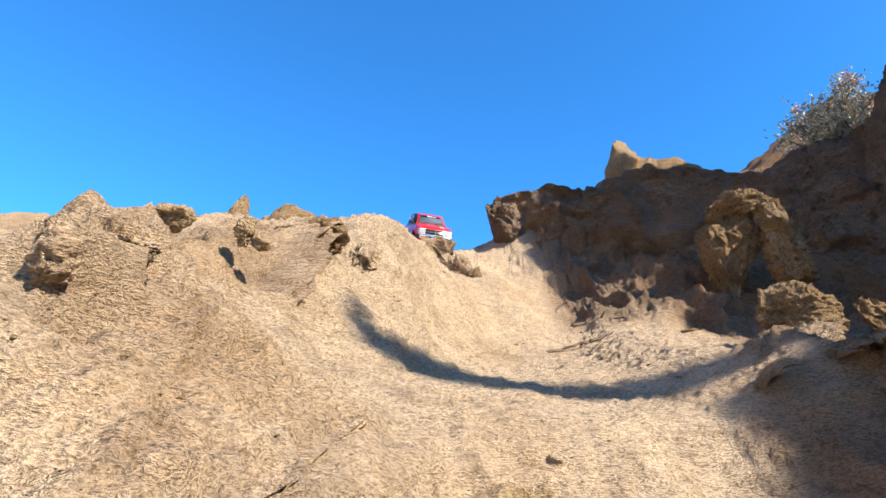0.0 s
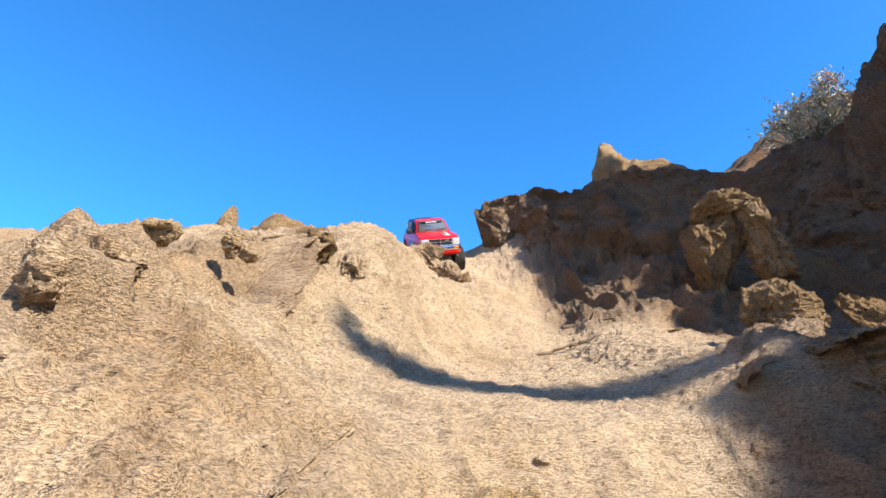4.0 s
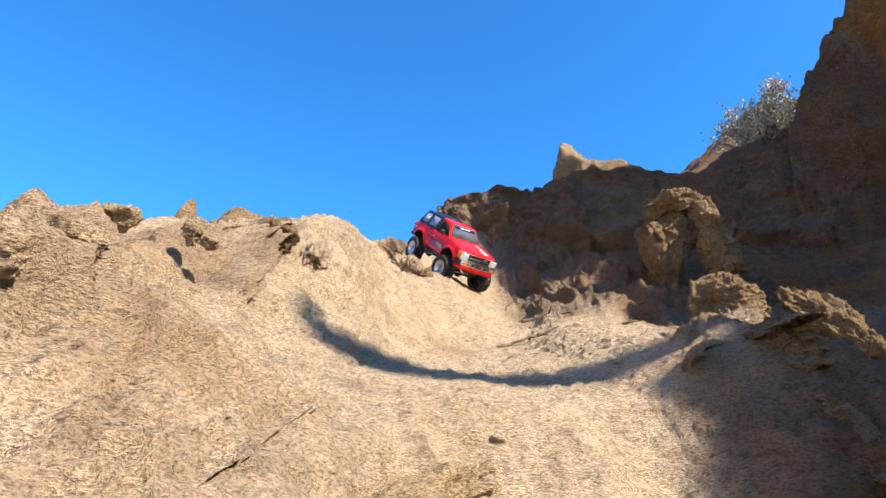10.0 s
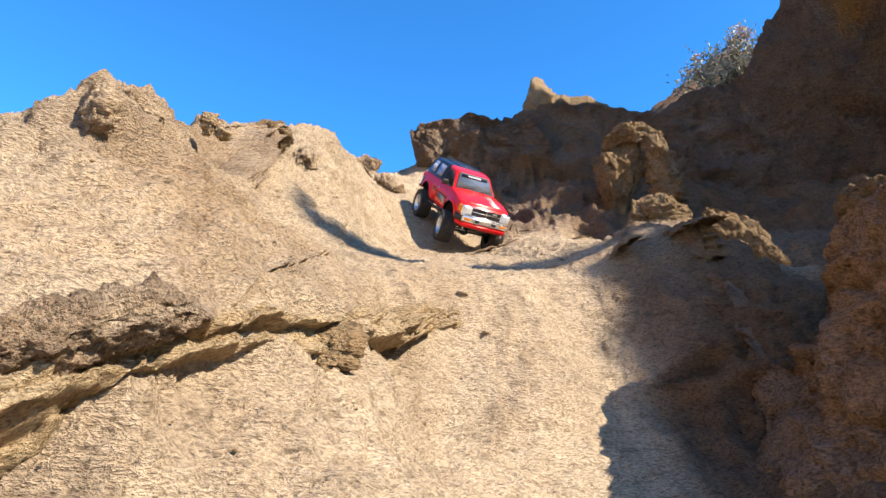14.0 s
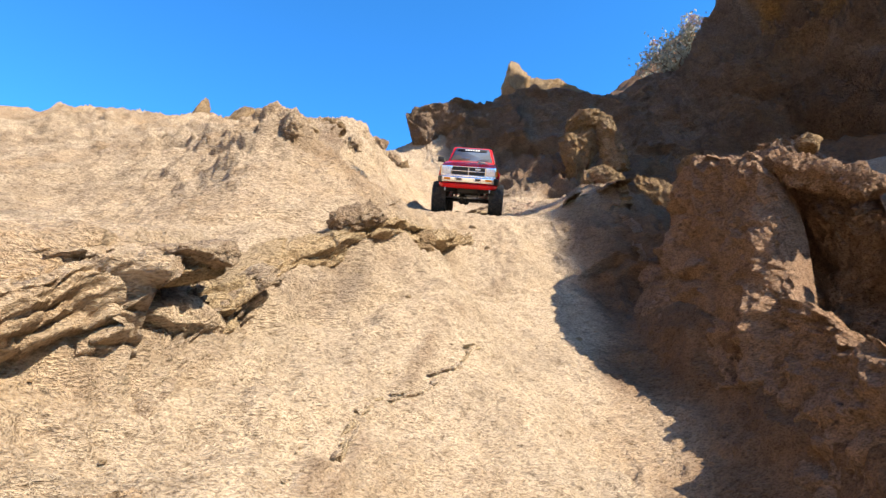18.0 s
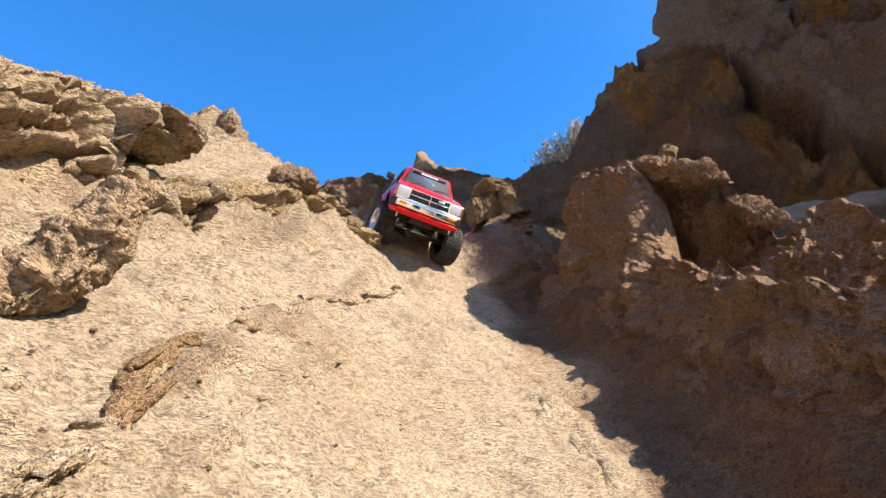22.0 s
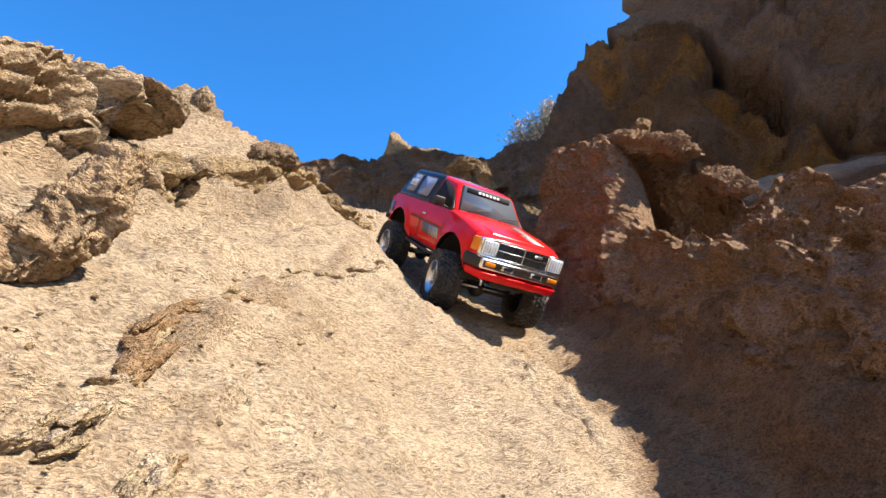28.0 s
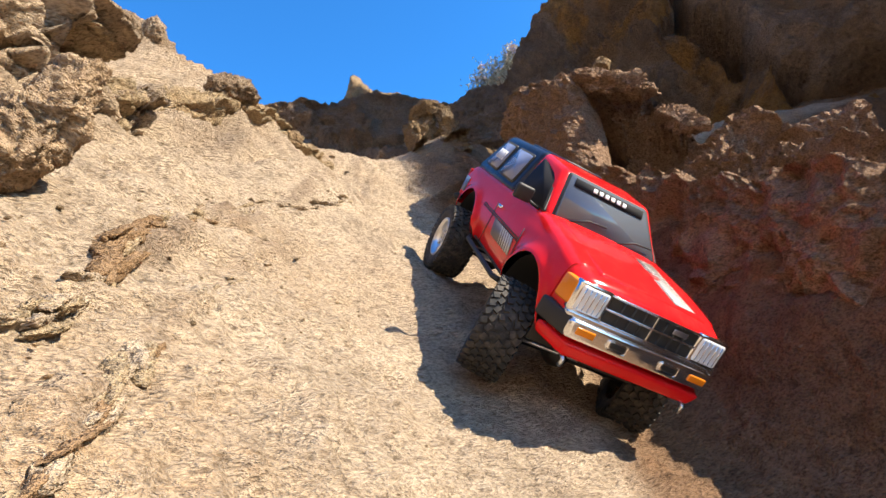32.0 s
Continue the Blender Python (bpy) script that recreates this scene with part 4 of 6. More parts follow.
def closed(front, shift, nu, nv):
    """Closes a sheet of nu by nv points into a solid by a shifted copy of it."""
    g = grid_faces(nu, nv)
    edge = np.r_[np.arange(nu), nu * np.arange(1, nv) + nu - 1, nu * (nv - 1) + np.arange(nu - 2, -1, -1), nu * np.arange(nv - 2, 0, -1)]
    ring = np.stack([edge, np.roll(edge, -1), np.roll(edge, -1) + nu * nv, edge + nu * nv], 1)
    return np.r_[front, front + shift], np.r_[g, g[:, ::-1] + nu * nv, ring[:, ::-1]]


def build_cliff():
    """The tall shaded cliff: a leaning face with slanting ledges, closed behind."""
    nu, nv = 420, 400
    u, v = np.meshgrid(np.linspace(0, 1, nu) ** 1.5, np.linspace(0, 1, nv))
    z = 1.2 + 4.5 * v
    edge = np.interp(z, [1.2, 2.87, 3.06, 3.16, 3.36, 3.42, 3.73, 3.93, 4.01, 4.18, 4.22, 4.36, 4.60, 5.2, 7.4], [1.55, 1.715, 1.78, 1.85, 1.915, 1.99, 2.20, 2.40, 2.60, 2.79, 2.72, 2.76, 2.87, 3.40, 5.2])
    x = edge + 3.2 * u
    y = 2.14 - 2.9 * u + 0.15 * np.sin(7 * u)
    p = np.stack([x, y, z], -1).reshape(-1, 3)
    n = Vector((-0.6, -0.7, 0.4)).normalized()
    w = p + 0.10 * np.stack([value_noise(p * 3.1, 90 + k) for k in range(3)], 1)
    bed = np.interp(w[:, 1], [-0.8, 0.3, 0.7, 1.06, 1.13, 1.34, 1.52, 1.79, 2.14], [1.75, 2.0, 2.12, 2.29, 2.41, 2.69, 3.04, 3.46, 3.95])
    band = 0.62 + w[:, 2] - bed + 0.07 * value_noise(w * 2.3, 4) + 0.07 * fbm(w * 7, 4, 5, 0.6)
    recess = 0.42 * smooth(0.60, 0.625, band) * smooth(0.80, 0.73, band) - 0.08 * smooth(0.76, 0.82, band)
    d = -recess + 0.30 * smooth(1.58, 1.66, band) - 0.45 * smooth(2.6, 3.0, band) + 0.10 * np.tanh(3 * value_noise(np.stack([0.2 * w[:, 0], 0.2 * w[:, 1], band * 4.2], 1), 81))
    knobs = smooth(0.70, 0.55, band) + smooth(1.5, 1.65, band)
    d += (0.25 + 0.75 * knobs) * (0.15 * (ridged(w * 2.2, 5, 83, 0.55) - 0.8)) + 0.012 * fbm(p * 17, 4, 87)
    d += 0.035 * fbm(w * 6, 4, 95, 0.6) + 0.03 * (ridged(w * (7, 7, 16), 3, 96) - 0.8)
    d -= 0.10 * np.clip(0.40 - cells(w * 3.2, 6), 0, 1) * knobs + 0.02 * smooth(0.08, 0, cracks(w * 2.0, 8))
    d *= 0.40 + 0.60 * smooth(0.0, 0.22, u.ravel())
    front = p + np.array(n) * d[:, None]
    verts, faces = closed(front, (3.0, 0.6, -0.5), nu, nv)
    back = p
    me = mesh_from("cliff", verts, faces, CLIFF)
    layers = value_noise(np.stack([0.4 * w[:, 0], 0.4 * w[:, 1], band * 7], 1), 98) + 0.6 * fbm(w * 2.5, 4, 99)
    streaks = value_noise(np.stack([w[:, 0], w[:, 1], band * 34], 1), 197) + 0.8 * fbm(w * 9, 4, 199, 0.6)
    slab = smooth(0.74, 0.82, band) * smooth(1.6, 1.45, band)
    # the recess above the lip is coloured darker in place of its shade
    recess_shade = smooth(0.60, 0.64, band) * smooth(0.84, 0.74, band)
    set_zone(me, np.r_[np.clip(0.75 - 0.55 * slab + 0.6 * recess_shade + (0.8 - 0.5 * slab) * layers + 0.40 * streaks, 0, 1), np.ones(len(back))])
    blots = smooth(-0.40, 0.15, fbm(w * 3.6, 5, 12, 0.6) + 0.25 * fbm(w * 14, 3, 13))
    ochre = smooth(0.10, 0.50, band + 0.25 * fbm(w * (4, 4, 1.5), 3, 14)) * smooth(0.64, 0.60, band) + smooth(1.52, 1.62, band) * smooth(2.3, 1.8, band)
    set_zone(me, np.r_[np.clip(ochre * blots, 0, 1), np.zeros(len(back))], "rust")
    return tagged(new("cliff", me), "tall dark brown sandstone cliff with slanting ledges", "cliff", kind="structure")


cliff = build_cliff()


def build_shade_flank():
    """An unseen flank added beside the hollow: its edge throws the big shadow on the wall behind."""
    nu, nv = 160, 330
    u, z = np.meshgrid(np.linspace(0, 1, nu), np.linspace(0.4, 6.9, nv))
    # outline shaped by where its shadow has to fall
    edge = np.interp(z, [0.4, 2.5, 2.68, 2.8, 3.3, 3.52, 3.66, 3.78, 3.86, 3.95, 4.45, 4.7, 5.2, 5.6, 6.0, 6.6, 6.9], [-0.5, -0.3, 0.3, 0.5, 0.58, 0.65, 0.80, 0.92, 1.45, 1.58, 1.76, 1.98, 2.16, 2.25, 2.38, 2.6, 2.95])
    q = np.stack([0 * z.ravel(), 0 * z.ravel(), z.ravel()], 1)
    edge = edge + (0.03 * fbm(q * 3.1, 4, 301)).reshape(z.shape)
    h = edge + u * (3.6 - edge)
    along = 2.8 + 0.25 * ridged(np.stack([h.ravel(), 0 * h.ravel(), z.ravel()], 1) * 1.1, 4, 305).reshape(h.shape)
    across, sunward = np.array((0.62, 0.785)), np.array((0.785, -0.62))
    xy = h[..., None] * across + along[..., None] * sunward
    front = np.concatenate([xy, z[..., None]], -1).reshape(-1, 3)
    verts, faces = closed(front, (1.3, -0.9, -0.3), nu, nv)
    me = mesh_from("shade_flank", verts, faces, CLIFF)
    set_zone(me, np.full(len(verts), 0.6))
    return tagged(new("shade_flank", me), "unseen flank of dark sandstone added to cast the cliff's shadow", "cliff", kind="structure")


build_shade_flank()


# ---- the truck ----
def part(name, bm, material, parent, label="", soft=True):
    me = bpy.data.meshes.new(name)
    bmesh.ops.recalc_face_normals(bm, faces=bm.faces)
    bm.to_mesh(me)
    bm.free()
    for m in material if isinstance(material, tuple) else (material,):
        me.materials.append(m)
    for f in me.polygons:
        f.use_smooth = soft
    ob = new(name, me)
    ob.parent = parent
    return tagged(ob, label) if label else ob


def box(x0, x1, y0, y1, z0, z1, bevel=0.0, seg=2, bm=None):
    b = bm or bmesh.new()
    made = bmesh.ops.create_cube(b, size=1, matrix=Matrix.LocRotScale(((x0 + x1) / 2, (y0 + y1) / 2, (z0 + z1) / 2), None, (x1 - x0, y1 - y0, z1 - z0)))
    if bevel:
        es = list({e for v in made["verts"] for e in v.link_edges})
        bmesh.ops.bevel(b, geom=es, offset=bevel, segments=seg, profile=0.5, affect="EDGES")
    return b


def glossy_paint(name, base, rough=0.14, coat=0.0):
    m = mat(name, base, rough)
    b = m.node_tree.nodes["Principled BSDF"]
    b.inputs["Specular IOR Level"].default_value = 0.22
    b.inputs["Coat Weight"].default_value, b.inputs["Coat Roughness"].default_value = coat, 0.05
    at = node(m, "ShaderNodeTexCoord").outputs["Object"]
    dust = ramp(m, noise_tex(m, at, 60, 6, 0.7), (0.52, (0, 0, 0)), (0.85, (0.07, 0.07, 0.07)))
    m.node_tree.links.new(mix(m, dust, base, (0.45, 0.34, 0.22)), b.inputs["Base Color"])
    m.node_tree.links.new(ramp(m, noise_tex(m, at, 60, 6, 0.7), (0.4, (rough, rough, rough)), (0.85, (0.22, 0.22, 0.22))), b.inputs["Roughness"])
    return m


def dusty_rubber():
    m = mat("tyre_rubber", (0.02, 0.02, 0.02), 0.8)
    at = node(m, "ShaderNodeTexCoord").outputs["Object"]
    d = ramp(m, noise_tex(m, at, 90, 5, 0.7), (0.45, (0.018, 0.018, 0.018)), (0.72, (0.10, 0.08, 0.06)))
    m.node_tree.links.new(d, m.node_tree.nodes["Principled BSDF"].inputs["Base Color"])
    return m


RED = glossy_paint("red_paint", (0.66, 0.012, 0.014))
NAVY = glossy_paint("navy_canopy", (0.012, 0.018, 0.035), 0.45, 0.3)
BLACK = mat("black_plastic", (0.018, 0.018, 0.018), 0.55)
RUBBER = dusty_rubber()
CHROME = mat("chrome", (0.82, 0.83, 0.85), 0.12, 1.0)
STEEL = mat("brushed_alloy", (0.62, 0.65, 0.70), 0.3, 1.0)
GLASS = mat("tinted_glass", (0.10, 0.115, 0.14), 0.04, 0.0, Specular_IOR_Level=0.9)
DARK = mat("dark_cab_shade", (0.010, 0.010, 0.012), 0.7, Specular_IOR_Level=0.2)
CLOUDY = mat("cloudy_side_pane", (0.16, 0.20, 0.33), 0.12, 0.0, Specular_IOR_Level=0.7)
LENS = mat("headlamp_glass", (0.80, 0.82, 0.85), 0.08, 0.25, Specular_IOR_Level=0.9)
AMBER = mat("amber_lens", (0.75, 0.22, 0.012), 0.18)
DECAL = mat("silver_decal", (0.55, 0.53, 0.50), 0.35)
GREY_DECAL = mat("grey_decal", (0.16, 0.13, 0.12), 0.4)
BLUE_DECAL = mat("grey_blue_decal", (0.10, 0.14, 0.26), 0.4)
WHITE = mat("white_decal", (0.85, 0.85, 0.85), 0.4)
BLUE = mat("blue_anodised", (0.05, 0.16, 0.45), 0.3, 0.8)


def hull(points, bevel=0.0, seg=3):
    """A solid of eight corners: four below, four above, both going round."""
    bm = bmesh.new()
    v = [bm.verts.new(p) for p in points]
    for q in ((3, 2, 1, 0), (4, 5, 6, 7), (0, 1, 5, 4), (1, 2, 6, 5), (2, 3, 7, 6), (3, 0, 4, 7)):
        bm.faces.new([v[i] for i in q])
    if bevel:
        bmesh.ops.bevel(bm, geom=list(bm.edges), offset=bevel, segments=seg, profile=0.5, affect="EDGES")
    return bm


def plate(corners, inset=0.0, lift=0.001, thick=0.001, round_=0.0):
    """A thin pane over four corners, shrunk by inset and lifted along its normal."""
    c = [Vector(p) for p in corners]
    mid = sum(c, Vector()) / 4
    n = (c[1] - c[0]).cross(c[3] - c[0]).normalized()
    c = [p + (mid - p).normalized() * inset * 1.3 for p in c]
    bm = hull([p + n * (lift - thick) for p in c] + [p + n * lift for p in c])
    if round_:
        up = [e for e in bm.edges if abs((e.verts[0].co - e.verts[1].co).normalized().dot(n)) > 0.9]
        bmesh.ops.bevel(bm, geom=up, offset=round_, segments=4, profile=0.5, affect="EDGES")
    return bm


def tube(points, radius, sides=8):
    """A round bar swept along a line of points, closed at both ends."""
    pts = [Vector(p) for p in points]
    ways = [(b - a).normalized() for a, b in zip(pts, pts[1:])]
    ways = [ways[0]] + [(a + b).normalized() for a, b in zip(ways, ways[1:])] + [ways[-1]]
    side = ways[0].orthogonal().normalized()
    bm = bmesh.new()
    rings = []
    for k, (p, w) in enumerate(zip(pts, ways)):
        side = (side - w * side.dot(w)).normalized()
        other = w.cross(side)
        r = radius[k] if isinstance(radius, (list, tuple)) else radius
        rings.append([bm.verts.new(p + r * (math.cos(a) * side + math.sin(a) * other)) for a in (2 * math.pi * i / sides for i in range(sides))])
    for a, b in zip(rings, rings[1:]):
        for i in range(sides):
            bm.faces.new((a[i], a[(i + 1) % sides], b[(i + 1) % sides], b[i]))
    bm.faces.new(rings[0][::-1])
    bm.faces.new(rings[-1])
    return bm


def revolve(profile, steps=40):
    """Spins (radius, y) about the y axis."""
    bm = bmesh.new()
    rings = [[bm.verts.new((r * math.cos(a), y, r * math.sin(a))) for r, y in profile] for a in (2 * math.pi * k / steps for k in range(steps))]
    for k in range(steps):
        a, b = rings[k], rings[(k + 1) % steps]
        for i in range(len(profile) - 1):
            bm.faces.new((a[i], a[i + 1], b[i + 1], b[i]))
    return bm


def wheel_at(parent, x, y, side, seed):
    """A wheel at its own origin; side: +1 for the truck's left."""
    hub = part("wheel", revolve([(0.0, 0.013 * side), (0.007, 0.013 * side), (0.008, 0.010 * side), (0.008, -0.012 * side), (0, -0.012 * side)], 16), BLUE, parent, "blue anodised wheel hub")
    prof = [(0.030, 0.019), (0.034, 0.0215), (0.042, 0.0225), (0.0485, 0.0205), (0.0502, 0.016), (0.0506, 0.0), (0.0502, -0.016), (0.0485, -0.0205), (0.042, -0.0225), (0.034, -0.0215), (0.030, -0.019)]
    part("tyre", revolve(prof, 48), RUBBER, hub, "black off-road tyre with chunky dusty tread")
    bm = bmesh.new()
    for k in range(34):
        for row, (yy, wid, ln) in enumerate(((0.0185, 0.0062, 0.0062), (0.0118, 0.0052, 0.0066), (0.0042, 0.0056, 0.0058), (-0.0042, 0.0056, 0.0058), (-0.0118, 0.0052, 0.0066), (-0.0185, 0.0062, 0.0062))):
            a = 2 * math.pi * (k + (0.5 if row % 2 else 0.0)) / 34
            drop = 0.0016 if abs(yy) > 0.018 else 0.0
            m = Matrix.Rotation(-a, 4, "Y") @ Matrix.Translation((0.0512 - drop, yy, 0)) @ Matrix.Rotation(radians(24 if row % 2 else -24), 4, "X")
            bmesh.ops.create_cube(bm, size=1, matrix=m @ Matrix.Diagonal((0.0036, wid, ln, 1)))
        a = 2 * math.pi * (k + 0.25) / 34
        for s in (-1, 1):
            bmesh.ops.create_cube(bm, size=1, matrix=Matrix.Rotation(-a, 4, "Y") @ Matrix.Translation((0.0465, s * 0.0216, 0)) @ Matrix.Diagonal((0.0075, 0.0022, 0.0042, 1)))
    tagged(part("tread", bm, RUBBER, hub, soft=False), "dusty black tread lugs of the tyre", kind="stuff")
    rim = revolve([(0.031, 0.019 * side), (0.0305, 0.0205 * side), (0.028, 0.0205 * side), (0.027, 0.014 * side), (0.024, 0.009 * side), (0.012, 0.010 * side), (0.009, 0.013 * side), (0.0, 0.013 * side)], 40)
    for k in range(8):
        a = 2 * math.pi * k / 8
        bmesh.ops.create_cube(rim, size=1, matrix=Matrix.Rotation(-a, 4, "Y") @ Matrix.Translation((0.019, 0.0115 * side, 0)) @ Matrix.Diagonal((0.014, 0.004, 0.006, 1)))
    part("rim", rim, STEEL, hub, "polished alloy rim")
    for k in range(6):
        a = 2 * math.pi * k / 6
        b = bmesh.new()
        bmesh.ops.create_cone(b, cap_ends=True, segments=6, radius1=0.0016, radius2=0.0016, depth=0.003, matrix=Matrix.Rotation(-a, 4, "Y") @ Matrix.Translation((0.0115, 0.0135 * side, 0)) @ pose(0, 0, 0, 90))
        part("wheel_nut", b, CHROME, hub, soft=False)
    hub.matrix_basis = pose(x, y, 0.053)
    return hub


AXLE_F, AXLE_R, TRACK = 0.147, -0.145, 0.090


def arch(x0, a0, a1, n=10):
    return [(x0 + 0.059 * math.cos(radians(a0 + (a1 - a0) * k / n)), 0.080 + 0.059 * math.sin(radians(a0 + (a1 - a0) * k / n))) for k in range(n + 1)]


def build_truck():
    truck = new("toy_truck")
    tagged(truck, "red radio-controlled toy off-road truck with dark canopy, dusty", "toy truck")
    # lower body: a shell of cross-sections with the wheel arches cut out and flared
    tops = ((-0.238, 0.157), (-0.234, 0.165), (-0.226, 0.1695), (-0.03, 0.174), (0.090, 0.178), (0.160, 0.170), (0.215, 0.160), (0.230, 0.155), (0.236, 0.149))
    stations = set(np.linspace(-0.238, 0.236, 96))
    for x0 in (AXLE_F, AXLE_R):
        stations |= {x0 + 0.0585 * math.cos(radians(v)) for v in range(0, 181, 6)} | {x0 - 0.0590, x0 + 0.0590}
    bm = bmesh.new()
    rings = []
    for x in sorted(stations):
        top = float(np.interp(x, [v[0] for v in tops], [v[1] for v in tops]))
        low = 0.086 if abs(x - 0.001) < 0.083 else (0.100 if x > 0.2 else 0.098)
        for x0 in (AXLE_F, AXLE_R):
            if abs(x - x0) < 0.0588:
                low = 0.080 + math.sqrt(0.0588**2 - (x - x0) ** 2)
        taper = 1 - 0.10 * max(0.0, (x - 0.15) / 0.09) ** 2 - 0.03 * max(0.0, (-x - 0.20) / 0.04) ** 2
        half = []
        for k in range(13):
            z = low + (top - 0.012 - low) * k / 12
            y = 0.0915 - 0.012 * max(0.0, (z - 0.138) / 0.035) ** 2 - 0.012 * max(0.0, (0.112 - z) / 0.03) ** 2
            for x0 in (AXLE_F, AXLE_R):
                y += 0.0055 * math.exp(-(((math.hypot(x - x0, z - 0.080) - 0.060) / 0.009) ** 2)) * min(1.0, max(0.0, (0.158 - z) / 0.02))
            half.append((y * taper, z))
        y1 = half[-1][0]
        half += [(y1 - 0.0012, top - 0.0075), (y1 - 0.0042, top - 0.0035), (y1 - 0.0090, top - 0.0012), (y1 - 0.016, top), (y1 * 0.66, top + 0.001), (y1 * 0.33, top + 0.0018), (0.0, top + 0.002)]
        full = [(-y, z) for y, z in half] + half[-2::-1]
        rings.append([bm.verts.new((x - (0.010 * (abs(y) / 0.092) ** 4 if x > 0.21 else 0), y, z)) for y, z in full])
    for a, b in zip(rings, rings[1:]):
        for k in range(len(a) - 1):
            bm.faces.new((a[k], a[k + 1], b[k + 1], b[k]))
    bm.faces.new(rings[0][::-1])
    bm.faces.new(rings[-1])
    body = part("body", bm, RED, truck, "glossy red body shell with flared arches")
    for s in (-1, 1):
        for x0 in (AXLE_F, AXLE_R):
            liner = bmesh.new()
            rows = [[liner.verts.new((x0 + r * math.cos(radians(v)), s * y, 0.080 + r * math.sin(radians(v)))) for v in range(-6, 187, 8)] for y, r in ((0.0885, 0.0580), (0.034, 0.0580), (0.033, 0.0))]
            for a, b in zip(rows, rows[1:]):
                for k in range(len(a) - 1):
                    liner.faces.new((a[k], a[k + 1], b[k + 1], b[k]))
            part("arch_liner", liner, BLACK, body)
    part("floor_pan", box(-0.225, 0.205, -0.030, 0.030, 0.094, 0.101, 0.002), BLACK, truck)
    part("floor_pan", box(-0.082, 0.084, -0.086, 0.086, 0.087, 0.093, 0.002), BLACK, truck)
    # hood panel, seams and decals
    hood = hull([(0.222, -0.066, 0.154), (0.222, 0.066, 0.154), (0.098, 0.074, 0.173), (0.098, -0.074, 0.173), (0.218, -0.060, 0.1625), (0.218, 0.060, 0.1625), (0.098, 0.066, 0.1795), (0.098, -0.066, 0.1795)], 0.003)
    hood = part("hood", hood, RED, truck, "red bonnet with raised centre panel")
    rise = 0.1417

    def on_hood(x0, x1, y0, y1, lift):
        q = [(x, y, 0.1627 + (0.218 - x) * rise) for x, y in ((x0, y0), (x0, y1), (x1, y1), (x1, y0))]
        return hull([(x, y, z + lift) for x, y, z in q] + [(x, y, z + lift + 0.0003) for x, y, z in q])

    part("stripe", on_hood(0.216, 0.120, 0.024, 0.048, 0.0003), DECAL, hood, "silver stripe decal")
    for k in range(14):
        x1 = 0.206 - 0.0062 * k
        part("stripe_line", on_hood(x1, x1 - 0.0006 - 0.00030 * k, 0.024, 0.048, 0.0006), GREY_DECAL, hood)
    for s in (-1, 1):
        yy = 0.0920 * s
        for z in (0.1335, 0.1365):
            part("side_moulding", box(-0.082, 0.085, yy - 0.0006, yy + 0.0004, z - 0.0007, z + 0.0007), BLACK, body)
        for x in (-0.030, 0.086):
            part("door_seam", box(x - 0.0005, x + 0.0005, yy - 0.0006, yy + 0.0001, 0.092, 0.150), BLACK, body)
        part("door_handle", box(-0.024, -0.010, yy - 0.002, yy + 0.002, 0.1465, 0.1510, 0.001), CHROME, body)
        side = hull([(-0.004, yy, 0.1130), (0.080, yy, 0.1130), (0.080, yy + 0.0003 * s, 0.1130), (-0.004, yy + 0.0003 * s, 0.1130), (-0.014, yy, 0.1325), (0.070, yy, 0.1325), (0.070, yy + 0.0003 * s, 0.1325), (-0.014, yy + 0.0003 * s, 0.1325)])
        side = part("side_stripe", side, GREY_DECAL, body, "dark grey side stripe with pale slanted bars")
        for k in range(6):
            x = 0.034 + 0.0078 * k
            w = 0.0016 + 0.0008 * k
            y0, y1 = yy + 0.0003 * s, yy + 0.0006 * s
            part("bar", hull([(x, y0, 0.1130), (x + w, y0, 0.1130), (x + w, y1, 0.1130), (x, y1, 0.1130), (x - 0.010, y0, 0.1325), (x - 0.010 + w, y0, 0.1325), (x - 0.010 + w, y1, 0.1325), (x - 0.010, y1, 0.1325)]), DECAL, side)
        quarter = part("quarter_decal", box(-0.224, -0.205, yy - 0.0012, yy + 0.0002, 0.122, 0.146), BLUE_DECAL, body, "grey blue quarter panel decal")
        for k in range(3):
            part("bar", box(-0.222, -0.207, yy - 0.0002, yy + 0.0005, 0.126 + 0.006 * k, 0.1285 + 0.006 * k), GREY_DECAL, quarter)
    # cab with its windows
    cab = [(0.090, -0.079, 0.172), (0.090, 0.079, 0.172), (-0.035, 0.082, 0.168), (-0.035, -0.082, 0.168), (0.036, -0.063, 0.229), (0.036, 0.063, 0.229), (-0.035, 0.065, 0.236), (-0.035, -0.065, 0.236)]
    cab_ob = part("cab", hull(cab, 0.008, 4), RED, truck, "red cab roof and pillars")
    front = [cab[0], cab[1], cab[5], cab[4]]
    part("window_seal", plate(front, 0.006, 0.0012, 0.003, 0.004), BLACK, cab_ob)
    screen = part("windshield", plate(front, 0.009, 0.0022, 0.002, 0.004), GLASS, truck, "dark tinted sloping windscreen")
    up = (Vector(cab[4]) - Vector(cab[0])).normalized()
    nrm = (Vector(cab[1]) - Vector(cab[0])).cross(Vector(cab[4]) - Vector(cab[0])).normalized()
    for k in range(6):
        c = Vector((0.048, -0.021 + 0.0084 * k, 0.217)) + nrm * 0.0036
        m = Matrix.Translation(c) @ Matrix((Vector((0, 1, 0)), up, nrm)).transposed().to_4x4()
        b = bmesh.new()
        bmesh.ops.create_cube(b, size=1, matrix=m @ Matrix.Diagonal((0.0052, 0.0062, 0.0002, 1)))
        part("banner_mark", b, WHITE, screen)
